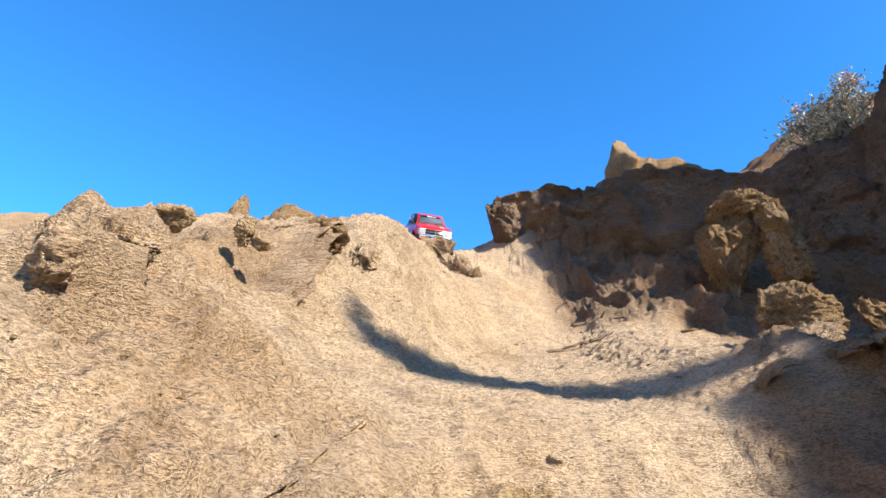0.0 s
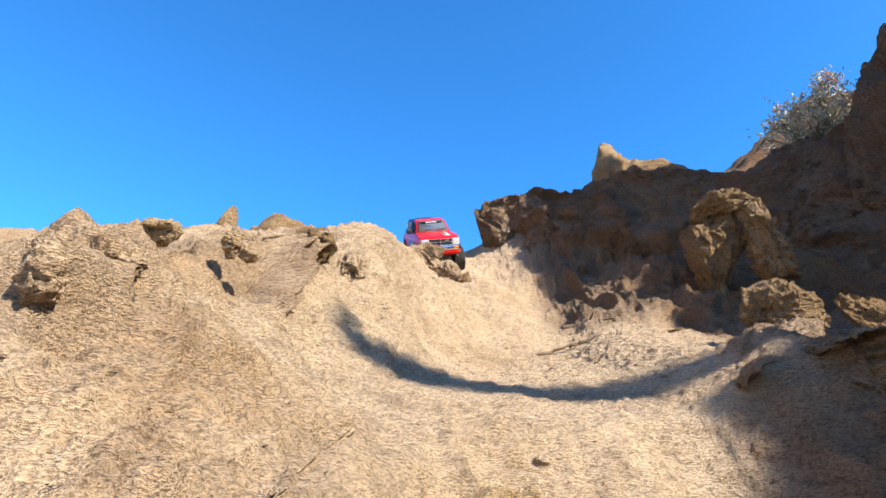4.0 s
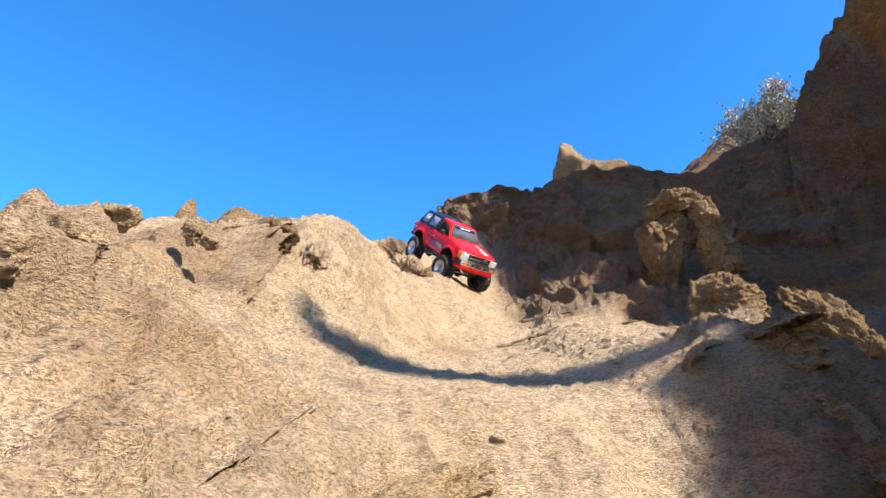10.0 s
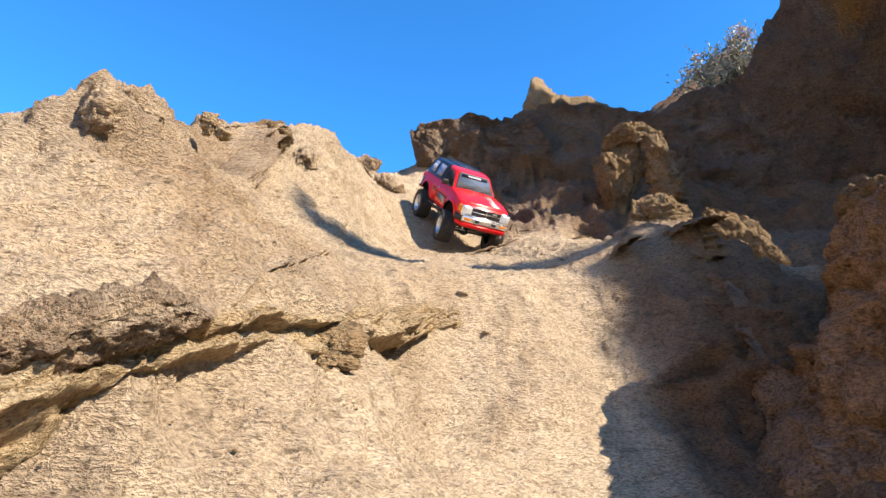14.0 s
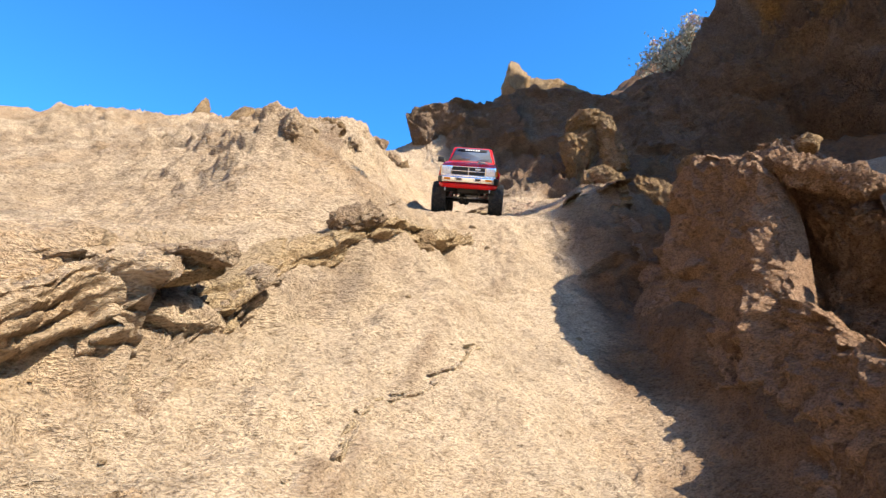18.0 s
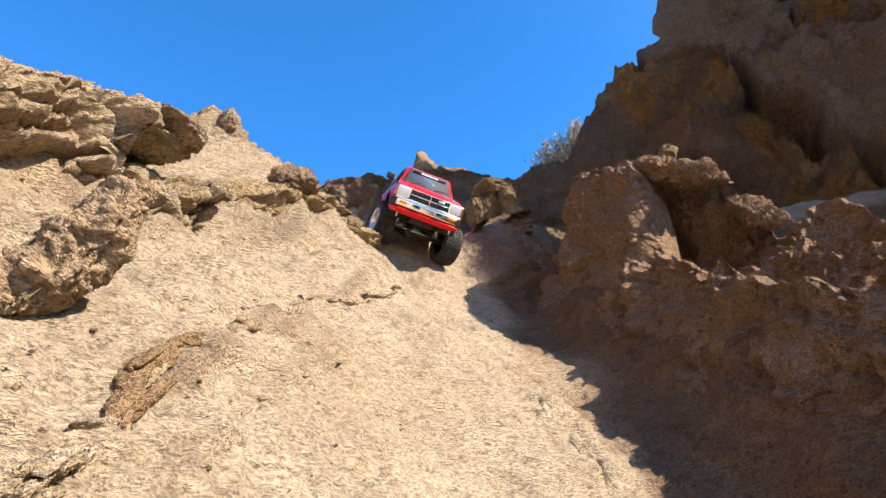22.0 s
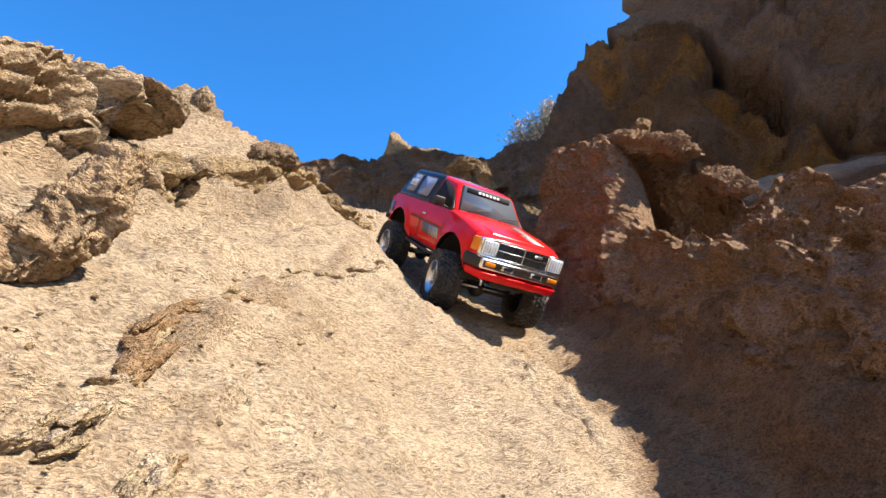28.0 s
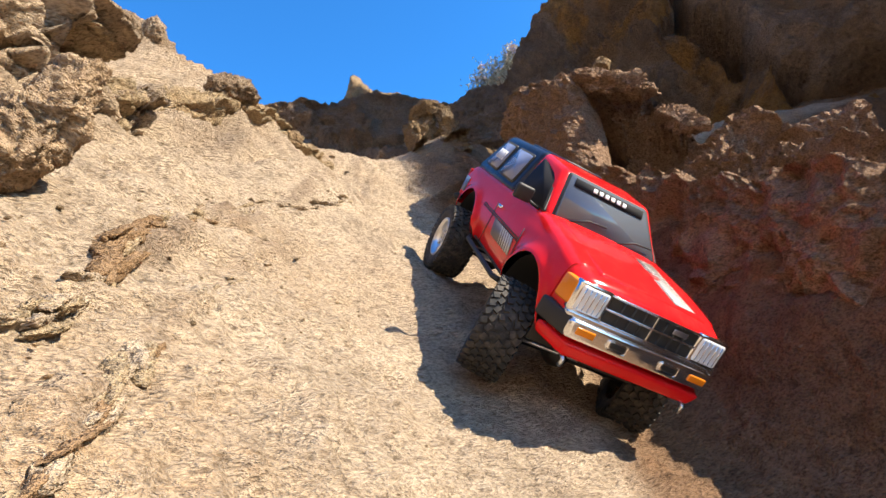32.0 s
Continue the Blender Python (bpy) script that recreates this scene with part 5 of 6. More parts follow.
    # added dark band where the glass only looks darker towards its top
    band = Matrix.Translation(Vector((0.048, 0, 0.217)) + nrm * 0.0028) @ Matrix((Vector((0, 1, 0)), up, nrm)).transposed().to_4x4()
    b = bmesh.new()
    bmesh.ops.create_cube(b, size=1, matrix=band @ Matrix.Diagonal((0.098, 0.0125, 0.0004, 1)))
    part("dark_screen_top", b, DARK, screen)
    for y0, y1 in ((-0.052, -0.006), (0.012, 0.058)):
        a = Vector((0.0885, y0, 0.178)) + nrm * 0.003
        b = Vector((0.0885, y1, 0.178)) + nrm * 0.004 + up * 0.012
        part("wiper", tube([a - up * 0.002, a + (b - a) * 0.5 + up * 0.004, b], 0.0011, 6), BLACK, screen)
    for s in (-1, 1):
        lo, hi = (cab[1], cab[5], cab[6], cab[2]) if s > 0 else (cab[0], cab[4], cab[7], cab[3]), None
        q = [Vector(lo[0]) + Vector((-0.010, 0, 0.004)), Vector(lo[3]) + Vector((0.010, 0, 0.004)), Vector(lo[2]) + Vector((0.008, 0, -0.008)), Vector(lo[1]) + Vector((-0.004, 0, -0.008))]
        if s < 0:
            q = [q[1], q[0], q[3], q[2]]
        q = q[::-1] if (q[1] - q[0]).cross(q[3] - q[0]).y * s < 0 else q
        part("window_seal", plate(q, 0.0, 0.001, 0.003, 0.003), BLACK, cab_ob)
        # a solid dark pane stands in for the unlit inside of the cab
        part("side_window", plate(q, 0.003, 0.0018, 0.002, 0.003), DARK, cab_ob, "dark pane in place of the shaded open cab window")
        if s > 0:
            continue
        mirror = part("mirror", box(0.056, 0.064, 0.103 * s - 0.011, 0.103 * s + 0.011, 0.174, 0.192, 0.003, 3), BLACK, truck, "dark grey wing mirror")
        part("mirror_arm", tube([(0.064, 0.080 * s, 0.174), (0.061, 0.098 * s, 0.179)], 0.0018, 6), BLACK, mirror)
    # canopy
    can = [(-0.036, -0.083, 0.168), (-0.036, 0.083, 0.168), (-0.230, 0.085, 0.166), (-0.230, -0.085, 0.166), (-0.036, -0.065, 0.235), (-0.036, 0.065, 0.235), (-0.198, 0.064, 0.234), (-0.198, -0.064, 0.234)]
    canopy = part("canopy", hull(can, 0.008, 4), NAVY, truck, "dark navy canopy over the load bed")
    part("roof_ridge", box(-0.19, -0.05, -0.03, 0.03, 0.232, 0.2375, 0.002), NAVY, canopy)
    for s in (-1, 1):
        for x0, x1 in ((-0.052, -0.122), (-0.135, -0.198)):
            q = []
            for x, z in ((x0, 0.178), (x1, 0.178), (x1 + (0.012 if x1 < -0.19 else 0), 0.224), (x0, 0.224)):
                t = (z - 0.168) / 0.067
                q.append(Vector((x, s * (0.084 + (0.065 - 0.084) * t), z)))
            q = q if (q[1] - q[0]).cross(q[3] - q[0]).y * s > 0 else [q[1], q[0], q[3], q[2]]
            pane = part("canopy_window", plate(q, 0.0, 0.0012, 0.003, 0.005), BLACK, canopy)
            part("pane", plate(q, 0.004, 0.002, 0.002, 0.004), CLOUDY, canopy, "cloudy bluish side pane")
            if x1 < -0.19:
                for k in range(5):
                    a, e = q[0].lerp(q[1], 0.16 + 0.14 * k), q[3].lerp(q[2], 0.16 + 0.14 * k)
                    lo, hi = a.lerp(e, 0.35), a.lerp(e, 0.68)
                    step = (q[1] - q[0]).normalized() * 0.0045
                    part("pane_mark", plate([lo, lo + step, hi + step, hi], 0.0, 0.0028, 0.0004), WHITE, canopy)
    q = [(-0.231, 0.07, 0.175), (-0.231, -0.07, 0.175), (-0.203, -0.055, 0.226), (-0.203, 0.055, 0.226)]
    part("rear_window", plate(q[::-1], 0.0, 0.001, 0.003, 0.004), GLASS, canopy)
    # nose
    grille = part("grille", box(0.2255, 0.2362, -0.050, 0.050, 0.124, 0.1515, 0.0015), BLACK, truck, "black grille with chrome bars")
    for z in (0.1245, 0.1375, 0.1505):
        part("grille_bar", box(0.2345, 0.2388, -0.050, 0.050, z - 0.0011, z + 0.0011, 0.0006), CHROME, grille)
    part("grille_bar", box(0.2345, 0.2386, -0.0012, 0.0012, 0.1245, 0.1505, 0.0005), CHROME, grille)
    for y in (-0.036, -0.024, -0.012, 0.012, 0.024, 0.036):
        part("grille_slat", box(0.2350, 0.2374, y - 0.0008, y + 0.0008, 0.1250, 0.1500), BLACK, grille)
    part("chrome_strip", box(0.2300, 0.2400, -0.084, 0.084, 0.1195, 0.1238, 0.001), CHROME, grille, "chrome strip under the grille")
    part("badge", box(0.2385, 0.2393, 0.020, 0.036, 0.1415, 0.1465, 0.0004), STEEL, grille)
    for s in (-1, 1):
        lamp = part("headlight", box(0.226, 0.2372, 0.067 * s - 0.0175, 0.067 * s + 0.0175, 0.1225, 0.1525, 0.002), CHROME, truck, "square headlamp with chrome bezel")
        part("lens", box(0.234, 0.2388, 0.067 * s - 0.0145, 0.067 * s + 0.0145, 0.1255, 0.1500, 0.003, 3), LENS, lamp)
        for k in range(5):
            part("lens_rib", box(0.2385, 0.2391, 0.067 * s - 0.0115 + 0.0052 * k, 0.067 * s - 0.0105 + 0.0052 * k, 0.1275, 0.1480), CHROME, lamp)
        part("indicator", hull([(0.2335, 0.0845 * s, 0.1265), (0.212, 0.0912 * s, 0.1265), (0.212, 0.078 * s, 0.1265), (0.229, 0.078 * s, 0.1265), (0.2325, 0.0845 * s, 0.1505), (0.213, 0.0905 * s, 0.1505), (0.213, 0.078 * s, 0.1505), (0.229, 0.078 * s, 0.1505)], 0.0025), AMBER, truck, "amber corner indicator")
    bumper = part("bumper", box(0.232, 0.2475, -0.080, 0.080, 0.1015, 0.1205, 0.004, 3), CHROME, truck, "chrome front bumper")
    for s in (-1, 1):
        part("bumper_end", hull([(0.246, 0.078 * s, 0.101), (0.205, 0.096 * s, 0.101), (0.205, 0.082 * s, 0.101), (0.236, 0.076 * s, 0.101), (0.246, 0.078 * s, 0.121), (0.205, 0.096 * s, 0.121), (0.205, 0.082 * s, 0.121), (0.236, 0.076 * s, 0.121)], 0.003), BLACK, bumper, "black bumper end cap")
        part("bumper_slot", box(0.2465, 0.2492, 0.029 * s - 0.011, 0.029 * s + 0.011, 0.1065, 0.1165, 0.003, 3), CHROME, bumper)
        part("slot_opening", box(0.2480, 0.2496, 0.029 * s - 0.0085, 0.029 * s + 0.0085, 0.1085, 0.1148, 0.002, 3), BLACK, bumper)
        part("turn_signal", box(0.2460, 0.2488, 0.063 * s - 0.0095, 0.063 * s + 0.0095, 0.1085, 0.1155, 0.001), AMBER, bumper)
        part("tow_hook", tube([(0.236, 0.068 * s, 0.086), (0.246, 0.068 * s, 0.082), (0.244, 0.068 * s, 0.075)], 0.0022, 8), STEEL, truck)
    part("valance", hull([(0.244, -0.072, 0.084), (0.244, 0.072, 0.084), (0.212, 0.090, 0.086), (0.212, -0.090, 0.086), (0.250, -0.076, 0.098), (0.250, 0.076, 0.098), (0.212, 0.094, 0.100), (0.212, -0.094, 0.100)], 0.004), RED, truck, "red lower front apron")
    # running gear
    frame_ = part("chassis", box(-0.22, 0.215, -0.032, 0.032, 0.072, 0.094, 0.003), BLACK, truck, "black ladder chassis")
    part("skid_plate", box(-0.05, 0.06, -0.03, 0.03, 0.063, 0.073, 0.004), STEEL, frame_)
    for x in (AXLE_F, AXLE_R):
        axle = part("axle", tube([(x, -0.078, 0.053), (x, 0.078, 0.053)], 0.0065, 10), BLACK, truck)
        b = bmesh.new()
        bmesh.ops.create_uvsphere(b, u_segments=14, v_segments=10, radius=0.0165, matrix=pose(x, -0.018, 0.053) @ Matrix.Diagonal((1.1, 0.9, 1, 1)))
        part("differential", b, BLACK, axle)
        for s in (-1, 1):
            shock = part("shock_absorber", tube([(x + 0.006, 0.058 * s, 0.056), (x - 0.008, 0.046 * s, 0.120)], 0.0048, 10), STEEL, truck)
            part("coil_spring", tube([(x + 0.006 + 0.0058 * math.cos(k * 1.05) - 0.00042 * k, 0.058 * s - 0.00036 * k * s + 0.0058 * math.sin(k * 1.05), 0.062 + 0.0016 * k) for k in range(30)], 0.0010, 4), RED, shock)
            part("link", tube([(x, 0.032 * s, 0.050), (x - math.copysign(0.09, x), 0.026 * s, 0.072)], 0.0032, 6), STEEL, truck)
        part("steering_link", tube([(x + 0.014, -0.07, 0.056), (x + 0.014, 0.07, 0.058)], 0.0022, 6), STEEL, axle)
    for s in (-1, 1):
        part("rock_slider", tube([(0.082, 0.088 * s, 0.084), (0.070, 0.0935 * s, 0.083), (-0.070, 0.0935 * s, 0.083), (-0.082, 0.088 * s, 0.084)], 0.0034, 8), BLACK, truck, "black side step tube")
    part("rear_bumper", tube([(-0.225, -0.094, 0.108), (-0.244, -0.082, 0.108), (-0.248, 0.0, 0.108), (-0.244, 0.082, 0.108), (-0.225, 0.094, 0.108)], 0.0055, 10), BLACK, truck, "black rear bumper")
    for s in (-1, 1):
        part("tail_lamp", box(-0.2385, -0.234, 0.078 * s - 0.011, 0.078 * s + 0.011, 0.125, 0.158, 0.001), mat("red_lens", (0.5, 0.01, 0.01), 0.2), truck)
    wheels = [wheel_at(truck, x, s * TRACK, s, 1) for x in (AXLE_F, AXLE_R) for s in (-1, 1)]
    return truck, wheels


truck, wheels = build_truck()


# ---- small things ----
BARK = mat("dry_wood", (0.17, 0.115, 0.07), 0.9)
LEAF = mat("grey_green_leaf", (0.34, 0.33, 0.25), 0.7)
PETAL = mat("pale_flower", (0.62, 0.46, 0.44), 0.8)


def vary(m, base, low, high, scale):
    at = node(m, "ShaderNodeTexCoord").outputs["Object"]
    c = ramp(m, noise_tex(m, at, scale, 4, 0.7), (0.35, tuple(v * low for v in base)), (0.65, tuple(v * high for v in base)))
    m.node_tree.links.new(c, m.node_tree.nodes["Principled BSDF"].inputs["Base Color"])


vary(BARK, (0.17, 0.115, 0.07), 0.6, 1.5, 60)
vary(LEAF, (0.34, 0.33, 0.25), 0.6, 1.7, 9)
vary(PETAL, (0.62, 0.46, 0.44), 0.8, 1.15, 20)


def wobbly(a, b, n, wander, rng):
    """Points from a to b that stray a little."""
    a, b = Vector(a), Vector(b)
    return [a + (b - a) * (k / n) + Vector([rng.uniform(-wander, wander) * math.sin(math.pi * k / n) for _ in range(3)]) for k in range(n + 1)]


def stick(name, label, a, b, thick, forks, seed, wander=0.006):
    rng = random.Random(seed)
    line = wobbly(a, b, 8, wander, rng)
    bm = tube(line, [thick * (1 - 0.6 * k / 8) * rng.uniform(0.85, 1.15) for k in range(9)], 7)
    me = bpy.data.meshes.new(name)
    bm.to_mesh(me)
    bm.free()
    me.materials.append(BARK)
    ob = tagged(new(name, me), label, "stick")
    for _ in range(forks):
        k = rng.randint(2, 6)
        way = (line[k + 1] - line[k]).normalized()
        tip = line[k] + (way + Vector((rng.uniform(-0.9, 0.9), rng.uniform(-0.9, 0.9), rng.uniform(0, 0.4)))) * (Vector(b) - Vector(a)).length * rng.uniform(0.15, 0.3)
        part("twig", tube(wobbly(line[k], tip, 4, wander * 0.6, rng), [thick * 0.5, thick * 0.45, thick * 0.4, thick * 0.3, thick * 0.2], 6), BARK, ob)
    return ob


def on_ground(x, y, up=0.0):
    return (x, y, ground_at(x, y) + up)


stick("dead_stick", "thin dead stick lying on the sandy basin", on_ground(0.27, 1.60, 0.004), on_ground(0.42, 1.585, 0.006), 0.006, 2, 1)
stick("dead_stick", "short forked dead stick lying on the sand", on_ground(0.375, 1.645, 0.006), on_ground(0.425, 1.58, 0.008), 0.007, 2, 2)
stick("dead_stick", "dry twig lying at the foot of the wall", on_ground(0.41, 1.90, 0.008), on_ground(0.56, 1.83, 0.008), 0.008, 2, 3)
def build_shadow_tree():
    """An unseen bare dead tree, added so that its bowed limb shades the basin."""
    tree = tagged(new("shadow_tree"), "unseen bare tree added for the shadow of its long bowed limb", "tree")
    limb = [SUN * 6.2 + Vector(p) for p in ((-0.15, 0.99, 1.84), (-0.142, 0.951, 1.795), (-0.104, 0.919, 1.737), (-0.049, 0.944, 1.714), (0.024, 1.005, 1.706), (0.13, 1.02, 1.69), (0.223, 0.97, 1.67), (0.32, 0.96, 1.66), (0.42, 1.0, 1.70))]
    foot = Vector((4.5, -2.1, ground_at(4.5, -2.1) - 0.05))
    fork = limb[-1] + Vector((0.10, -0.06, -0.18))
    part("limb", tube(limb + [fork], [0.010, 0.024, 0.042, 0.058, 0.068, 0.072, 0.072, 0.070, 0.066, 0.06], 9), BARK, tree)
    part("trunk", tube([foot, foot.lerp(fork, 0.35) + Vector((0.05, 0.02, 0)), foot.lerp(fork, 0.7), fork, fork + Vector((0.02, -0.05, 0.1))], [0.09, 0.075, 0.065, 0.058, 0.03], 10), BARK, tree)
    return tree


build_shadow_tree()


def build_bush(at, wide, high, seed):
    """A scrubby bush: bare stems, many small leaves and a few pale flower heads."""
    rng = random.Random(seed)
    bush = tagged(new("bush"), "scrubby grey-green bush with pale flowers on the skyline", "bush")
    bush.matrix_world = pose(*at)
    leaves, petals = [], []

    def blade(tip, size, out, shape):
        d = Vector((rng.uniform(-1, 1), rng.uniform(-1, 1), rng.uniform(-0.3, 1))).normalized()
        s = d.orthogonal().normalized()
        s = (s * math.cos(2.1 * size * 90) + d.cross(s) * rng.uniform(-1, 1)).normalized()
        n = d.cross(s) * size * 0.18
        a = Vector(tip)
        out.append([a, a + d * size * 0.5 + s * size * shape + n, a + d * size, a + d * size * 0.5 - s * size * shape + n])

    for k in range(26):
        ang = rng.uniform(0, 2 * math.pi)
        reach = rng.uniform(0.1, 1.0) ** 0.7
        tip = Vector((math.cos(ang) * reach * wide / 2, math.sin(ang) * reach * wide / 2, high * (1.05 - 0.75 * reach**2) * rng.uniform(0.65, 1.0)))
        root = Vector((0.12 * tip.x, 0.12 * tip.y, -0.06))
        line = wobbly(root, tip, 7, 0.035, rng)
        part("stem", tube(line, [0.011 * (1 - 0.1 * i) for i in range(8)], 5), BARK, bush)
        for i in range(2, 8):
            for _ in range(24):
                p = line[i] + Vector((rng.gauss(0, 0.035), rng.gauss(0, 0.035), rng.gauss(0.01, 0.035)))
                blade(p, rng.uniform(0.024, 0.050), leaves, 0.22)
        if k % 3 != 1:
            for _ in range(44):
                p = line[-1] + Vector((rng.gauss(0, 0.016), rng.gauss(0, 0.016), rng.gauss(0.015, 0.016)))
                blade(p, rng.uniform(0.016, 0.028), petals, 0.38)
    for name, quads, m, text in (("leaves", leaves, LEAF, "small grey-green leaves"), ("flowers", petals, PETAL, "pale pinkish dry flower heads")):
        v = np.array([tuple(p) for q in quads for p in q])
        ob = new(name, mesh_from(name, v, np.arange(len(v)).reshape(-1, 4), m, False))
        ob.parent = bush
        tagged(ob, text, kind="stuff")
    return bush


build_bush((2.75, 3.65, ground_at(2.75, 3.65)), 0.80, 0.55, 8)


def scatter_pebbles():
    """Loose chips and grit lying on the slope, joined as one heap of small stones."""
    rng = np.random.default_rng(5)
    v0, f0 = icosphere(1)
    verts, faces = [], []
    spots = [(-0.3, 0.35, -0.6, 0.7, 1400, 0.0010), (-0.1, 0.6, 0.9, 2.0, 500, 0.0020), (-0.45, -0.05, 0.35, 1.0, 160, 0.0009), (-0.4, -0.12, -0.5, 0.1, 260, 0.0014), (0.28, 0.40, -0.5, 0.5, 200, 0.0013)]
    for x0, x1, y0, y1, n, size in spots:
        for x, y in zip(rng.uniform(x0, x1, n), rng.uniform(y0, y1, n)):
            s = size * rng.lognormal(0, 0.45)
            v = v0 * s * rng.uniform(0.6, 1.2, 3) * (1, 1, 0.6) * (1 + 0.25 * rng.standard_normal((len(v0), 1)))
            faces.append(f0 + len(v0) * len(verts))
            verts.append(v + (x, y, ground_at(x, y) + 0.15 * s))
    me = mesh_from("pebbles", np.concatenate(verts), np.concatenate(faces), CRAG, False)
    set_zone(me, np.repeat(rng.uniform(0, 0.45, len(verts)), len(v0)))
    tagged(new("pebbles", me), "loose sandstone chips and grit on the slope", "pebbles", kind="stuff")


scatter_pebbles()
for x, y, size, text, m in ((0.061, -0.10, 0.012, "small dark pebble stuck in the sand", RUST), (-0.229, -0.228, 0.014, "thin pale stone chip on the sand", OCHRE), (-0.20, -0.20, 0.010, "small brown stone on the sand", RUST), (0.143, 0.664, 0.022, "white stone chip at the edge of the chute", SAND), (0.17, 0.62, 0.018, "pale stone chip at the edge of the chute", SAND), (0.30, 0.42, 0.02, "rounded stone sitting in the chute", CRAG), (-0.06, 0.20, 0.013, "small round stone on the sand", CRAG)):
    rock("stone", text, (x, y, ground_at(x, y) + 0.15 * size), (size, size * 0.8, size * 0.6), (20, 10, 40 * x), 61, m, 0.2, 0.0, 0.0, 0.4, 3, 0.0, category="stone")


VEIN = stone_material("orange_brown_veinstone", (0.47, 0.30, 0.165), (0.36, 0.225, 0.125), (0.24, 0.165, 0.11), (0.50, 0.27, 0.10), 0.3)


def vein(path, count, size, materials, label, group, seed):
    """A line of small angular plates of harder stone standing out of the sand."""
    rng = random.Random(seed)
    xs, ys = [p[0] for p in path], [p[1] for p in path]
    s = np.r_[0, np.cumsum(np.hypot(np.diff(xs), np.diff(ys)))]
    for k in range(count):
        at = s[-1] * (k + rng.uniform(0.1, 0.9)) / count
        x, y = float(np.interp(at, s, xs)) + rng.gauss(0, 0.003), float(np.interp(at, s, ys)) + rng.gauss(0, 0.003)
        dx, dy = float(np.interp(at + 0.01, s, xs) - np.interp(at - 0.01, s, xs)), float(np.interp(at + 0.01, s, ys) - np.interp(at - 0.01, s, ys))
        rise = math.degrees(math.atan2(ground_at(x + dx, y + dy) - ground_at(x, y), math.hypot(dx, dy)))
        long_ = size * rng.uniform(1.2, 2.8)
        ob = rock("stone", label, (x, y, ground_at(x, y) + 0.14 * size), (size * rng.uniform(0.5, 0.95), long_, size * rng.uniform(0.32, 0.5)), (max(-50, min(50, rise)), rng.uniform(-25, 10), math.degrees(math.atan2(dy, dx)) - 90 + rng.uniform(-15, 15)), rng.randint(100, 900), rng.choice(materials), 0.30, 0.12, 0.16, 0.6, 4, rng.uniform(-0.4, 0.2), category="stone")
        tagged(ob, label, "stone", group)


vein([(-0.28, -0.442), (-0.268, -0.425), (-0.262, -0.40), (-0.255, -0.385)], 10, 0.016, (VEIN, OCHRE, SAND), "pale and brown plate of a hard vein in the sand", "stones of the long vein", 3)
vein([(-0.256, -0.365), (-0.252, -0.33), (-0.246, -0.30), (-0.240, -0.272), (-0.226, -0.254)], 20, 0.022, (VEIN, VEIN, VEIN, OCHRE), "brown angular plate of a hard vein in the sand", "stones of the long vein", 7)
vein([(-0.226, -0.254), (-0.208, -0.20), (-0.196, -0.16)], 11, 0.017, (VEIN, OCHRE), "pale orange plate of a hard vein in the sand", "stones of the long vein", 8)
vein([(-0.202, -0.135), (-0.169, -0.11), (-0.121, 0.004), (-0.07, 0.049), (-0.008, 0.108), (0.05, 0.185)], 24, 0.014, (SAND, SAND, OCHRE, SAND), "pale angular plate of a hard vein in the sand", "stones of the long vein", 4)
vein([(-0.192, -0.312), (-0.177, -0.254), (-0.159, -0.212), (-0.134, -0.153), (-0.085, -0.06)], 16, 0.008, (OCHRE, OCHRE, SAND), "yellowish crust fragment along a thin seam", "stones of the thin seam", 5)
vein([(-0.262, -0.53), (-0.25, -0.50), (-0.241, -0.472), (-0.237, -0.43), (-0.231, -0.40)], 14, 0.015, (VEIN, OCHRE, SAND), "pale and ochre slab fragment of a seam", "stones of the near seam", 6)
for a, b, wide, m, text in (((-0.2395, -0.455), (-0.2325, -0.418), 0.0085, SAND, "long pale splinter in the seam"), ((-0.2465, -0.505), (-0.2385, -0.45), 0.011, VEIN, "brown edge of the seam"), ((-0.2315, -0.418), (-0.222, -0.395), 0.010, VEIN, "brown end of the seam"), ((-0.270, -0.420), (-0.260, -0.394), 0.008, SAND, "pale splinter beside the long vein"), ((-0.254, -0.372), (-0.236, -0.302), 0.013, VEIN, "long brown block of the hard vein")):
    ends = [(x, y, ground_at(x, y) + 0.15 * wide) for x, y in (a, b)]
    rock_between("stone", text, *ends, wide, 0.75 * wide, seed=91, material=m, rough=0.3, pits=0.12, strata=0.1, square=0.6, level=4, crust=0.05, category="stone")


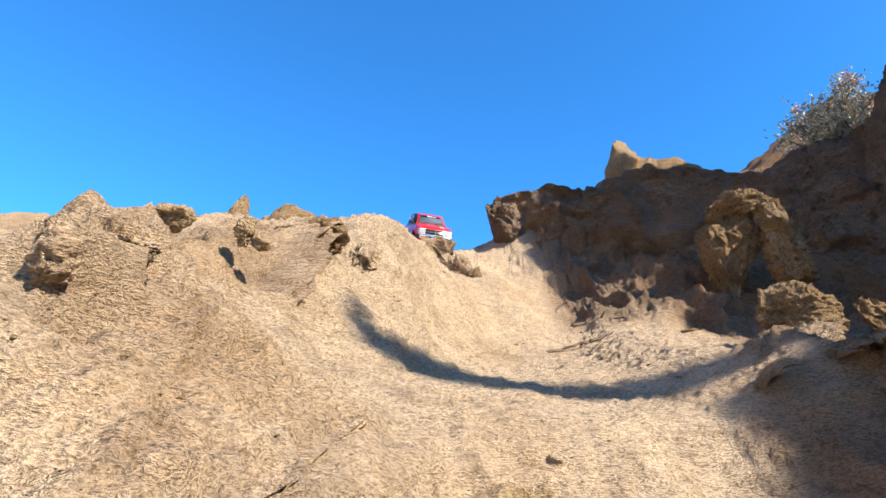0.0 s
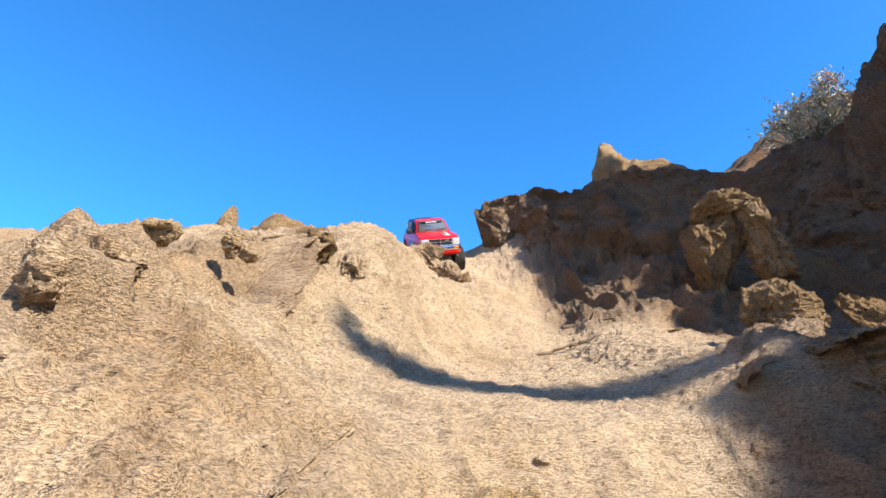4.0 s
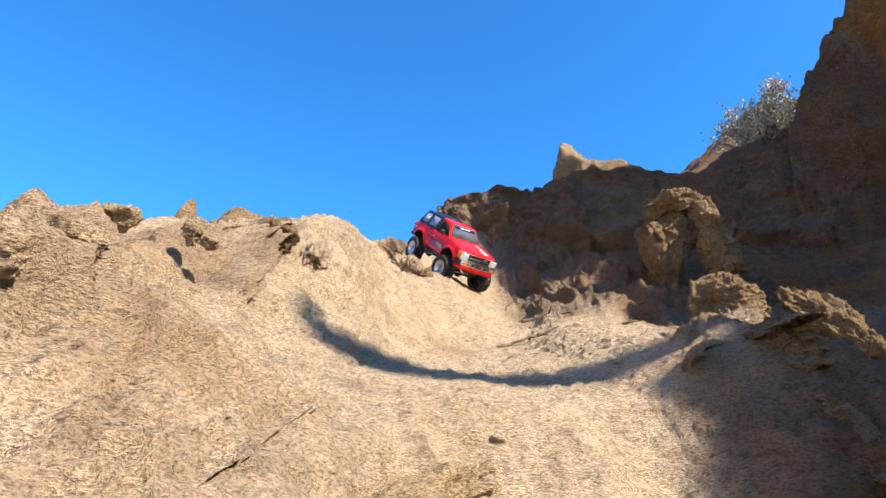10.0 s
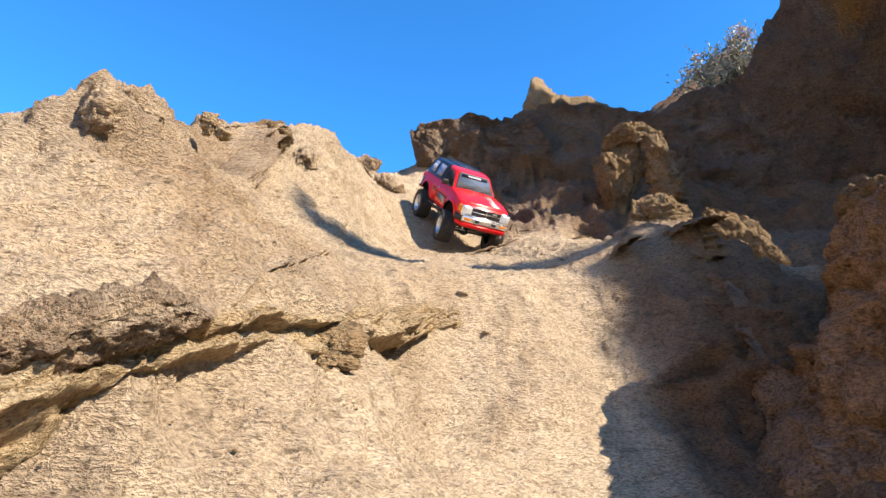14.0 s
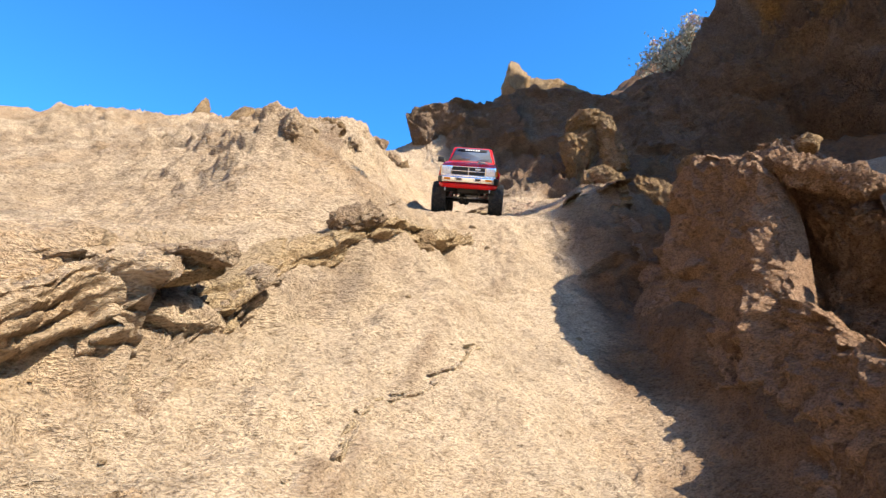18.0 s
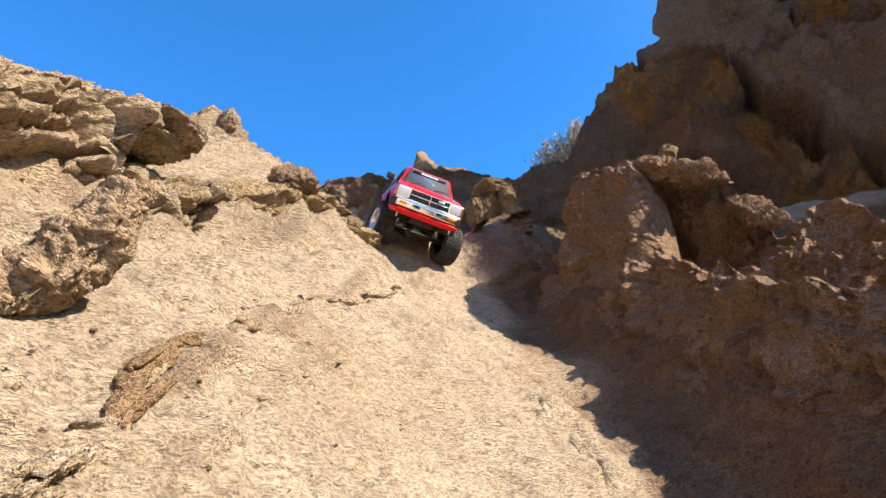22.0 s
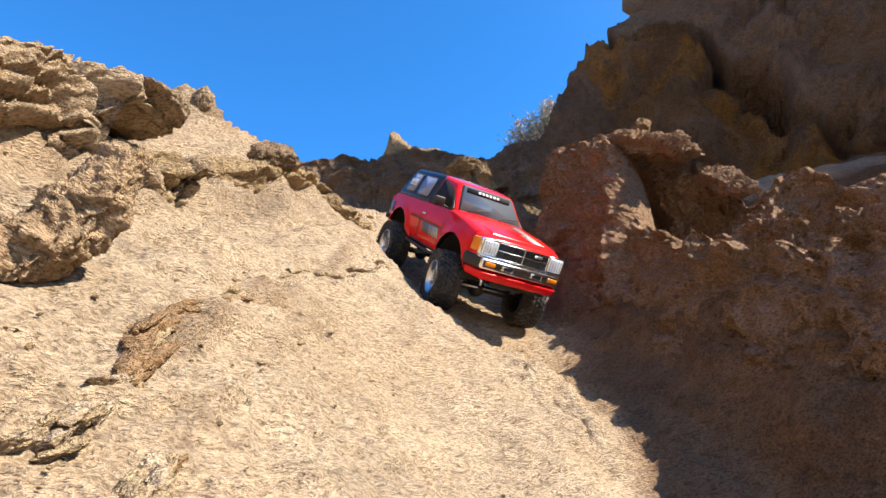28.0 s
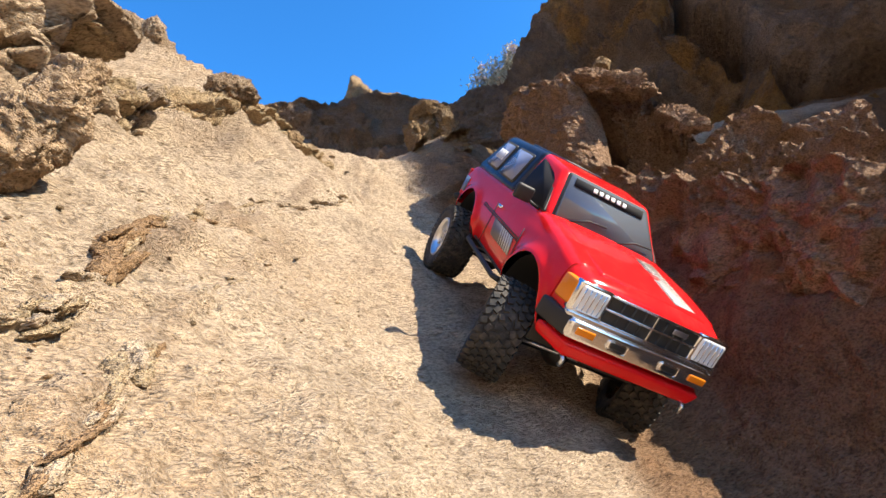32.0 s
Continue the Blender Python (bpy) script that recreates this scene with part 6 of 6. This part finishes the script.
TRUCK = [
    (0, -0.180, 2.840, 2.619, -2.0, 23.3, -74.7),
    (2, -0.126, 2.760, 2.617, 0.1, 23.1, -78.7),
    (4.5, -0.047, 2.440, 2.424, 9.7, 25.7, -74.5),
    (5, -0.029, 2.430, 2.418, 7.4, 24.5, -74.7),
    (5.5, -0.009, 2.421, 2.411, 4.8, 24.2, -74.2),
    (6, 0.012, 2.415, 2.400, 4.0, 25.9, -72.0),
    (6.5, 0.027, 2.410, 2.398, 5.6, 25.9, -70.8),
    (7, 0.052, 2.405, 2.403, 4.2, 27.6, -69.9),
    (7.5, 0.086, 2.401, 2.415, -8.0, 36.6, -65.2),
    (8, 0.099, 2.399, 2.416, -12.4, 38.6, -64.6),
    (8.5, 0.106, 2.395, 2.417, -13.1, 38.9, -64.2),
    (9, 0.119, 2.385, 2.409, -11.7, 38.7, -62.5),
    (9.5, 0.134, 2.347, 2.374, -8.1, 37.3, -62.0),
    (10, 0.146, 2.293, 2.334, -6.0, 36.3, -62.0),
    (10.5, 0.166, 2.247, 2.304, -4.8, 37.9, -59.7),
    (11, 0.189, 2.186, 2.264, -0.8, 41.5, -59.1),
    (11.5, 0.204, 2.100, 2.212, -1.2, 42.5, -62.6),
    (12, 0.217, 2.042, 2.165, -7.3, 41.7, -67.4),
    (12.5, 0.232, 1.993, 2.124, -11.2, 41.9, -70.7),
    (13, 0.243, 1.934, 2.081, -11.5, 40.7, -73.8),
    (13.5, 0.255, 1.880, 2.046, -11.6, 37.9, -75.5),
    (14, 0.262, 1.793, 1.994, -7.2, 33.7, -76.2),
    (14.5, 0.271, 1.733, 1.958, -7.5, 29.9, -80.6),
    (16.5, 0.279, 1.474, 1.836, -5.6, 17.0, -102.2),
    (17, 0.256, 1.376, 1.801, -5.6, 17.1, -102.5),
    (17.5, 0.244, 1.296, 1.774, -6.4, 16.9, -103.4),
    (18, 0.233, 1.190, 1.736, -7.7, 16.6, -103.2),
    (18.5, 0.231, 1.114, 1.709, -8.2, 17.1, -102.5),
    (19, 0.229, 1.051, 1.689, -8.0, 17.3, -103.4),
    (19.5, 0.214, 0.963, 1.660, -8.1, 17.2, -103.8),
    (20, 0.196, 0.874, 1.627, -10.8, 17.3, -102.6),
    (20.5, 0.180, 0.788, 1.577, -17.0, 19.4, -100.3),
    (21, 0.180, 0.769, 1.563, -17.3, 21.0, -99.2),
    (21.5, 0.184, 0.759, 1.557, -17.4, 22.2, -99.3),
    (22, 0.189, 0.745, 1.554, -19.6, 25.3, -97.7),
    (22.5, 0.188, 0.740, 1.555, -21.7, 28.1, -96.5),
    (23, 0.190, 0.747, 1.561, -22.4, 30.2, -95.6),
    (23.5, 0.189, 0.739, 1.555, -21.4, 32.3, -93.4),
    (24, 0.183, 0.704, 1.532, -18.0, 35.5, -90.3),
    (24.5, 0.172, 0.652, 1.496, -11.7, 43.9, -85.9),
    (25, 0.171, 0.627, 1.482, -10.6, 48.4, -82.7),
    (25.5, 0.170, 0.580, 1.450, -14.1, 47.9, -82.7),
    (27.5, 0.211, 0.401, 1.269, -8.0, 35.4, -83.9),
    (28, 0.213, 0.352, 1.235, -11.3, 34.2, -86.3),
    (28.5, 0.219, 0.303, 1.203, -15.0, 34.9, -88.6),
    (29, 0.227, 0.259, 1.171, -14.8, 33.2, -89.4),
    (29.5, 0.227, 0.205, 1.130, -17.7, 31.9, -92.5),
    (30, 0.215, 0.149, 1.089, -19.5, 32.6, -94.8),
    (30.5, 0.214, 0.096, 1.050, -22.2, 34.3, -99.2),
    (31, 0.208, 0.047, 1.017, -25.8, 34.3, -102.7),
    (31.5, 0.200, -0.003, 0.986, -28.5, 35.4, -105.7),
    (32, 0.184, -0.053, 0.949, -29.9, 35.1, -107.1),
]
STEER = [(0, 0), (7, 0), (9, 10), (13, 0), (14.5, -10), (16.5, 0), (19, 0), (21, 8), (23, 18), (25.5, 15), (27.5, -5), (29, -18), (30, -22), (32, -22)]


def motions():
    """The truck crawls down the slope; its wheels turn with the way it has gone, and the front ones steer."""
    walk(truck, [(t, pose(x, y, z, roll, pitch, yaw)) for t, x, y, z, roll, pitch, yaw in TRUCK])
    steps = np.arange(0, 32.01, 0.5)
    times = [row[0] for row in TRUCK]
    places = np.array([[np.interp(s, times, [row[k] for row in TRUCK]) for k in (1, 2, 3)] for s in steps])
    gone = np.r_[0, np.cumsum(np.linalg.norm(np.diff(places, axis=0), axis=1))]
    turn = np.degrees(gone / 0.053)
    steer = np.interp(steps, [s[0] for s in STEER], [s[1] for s in STEER])
    for wheel in wheels:
        x, y, z = wheel.location
        front = x > 0
        walk(wheel, [(t, pose(x, y, z, 0, 0, a if front else 0) @ pose(0, 0, 0, 0, r, 0)) for t, a, r in zip(steps, steer, turn)])


motions()
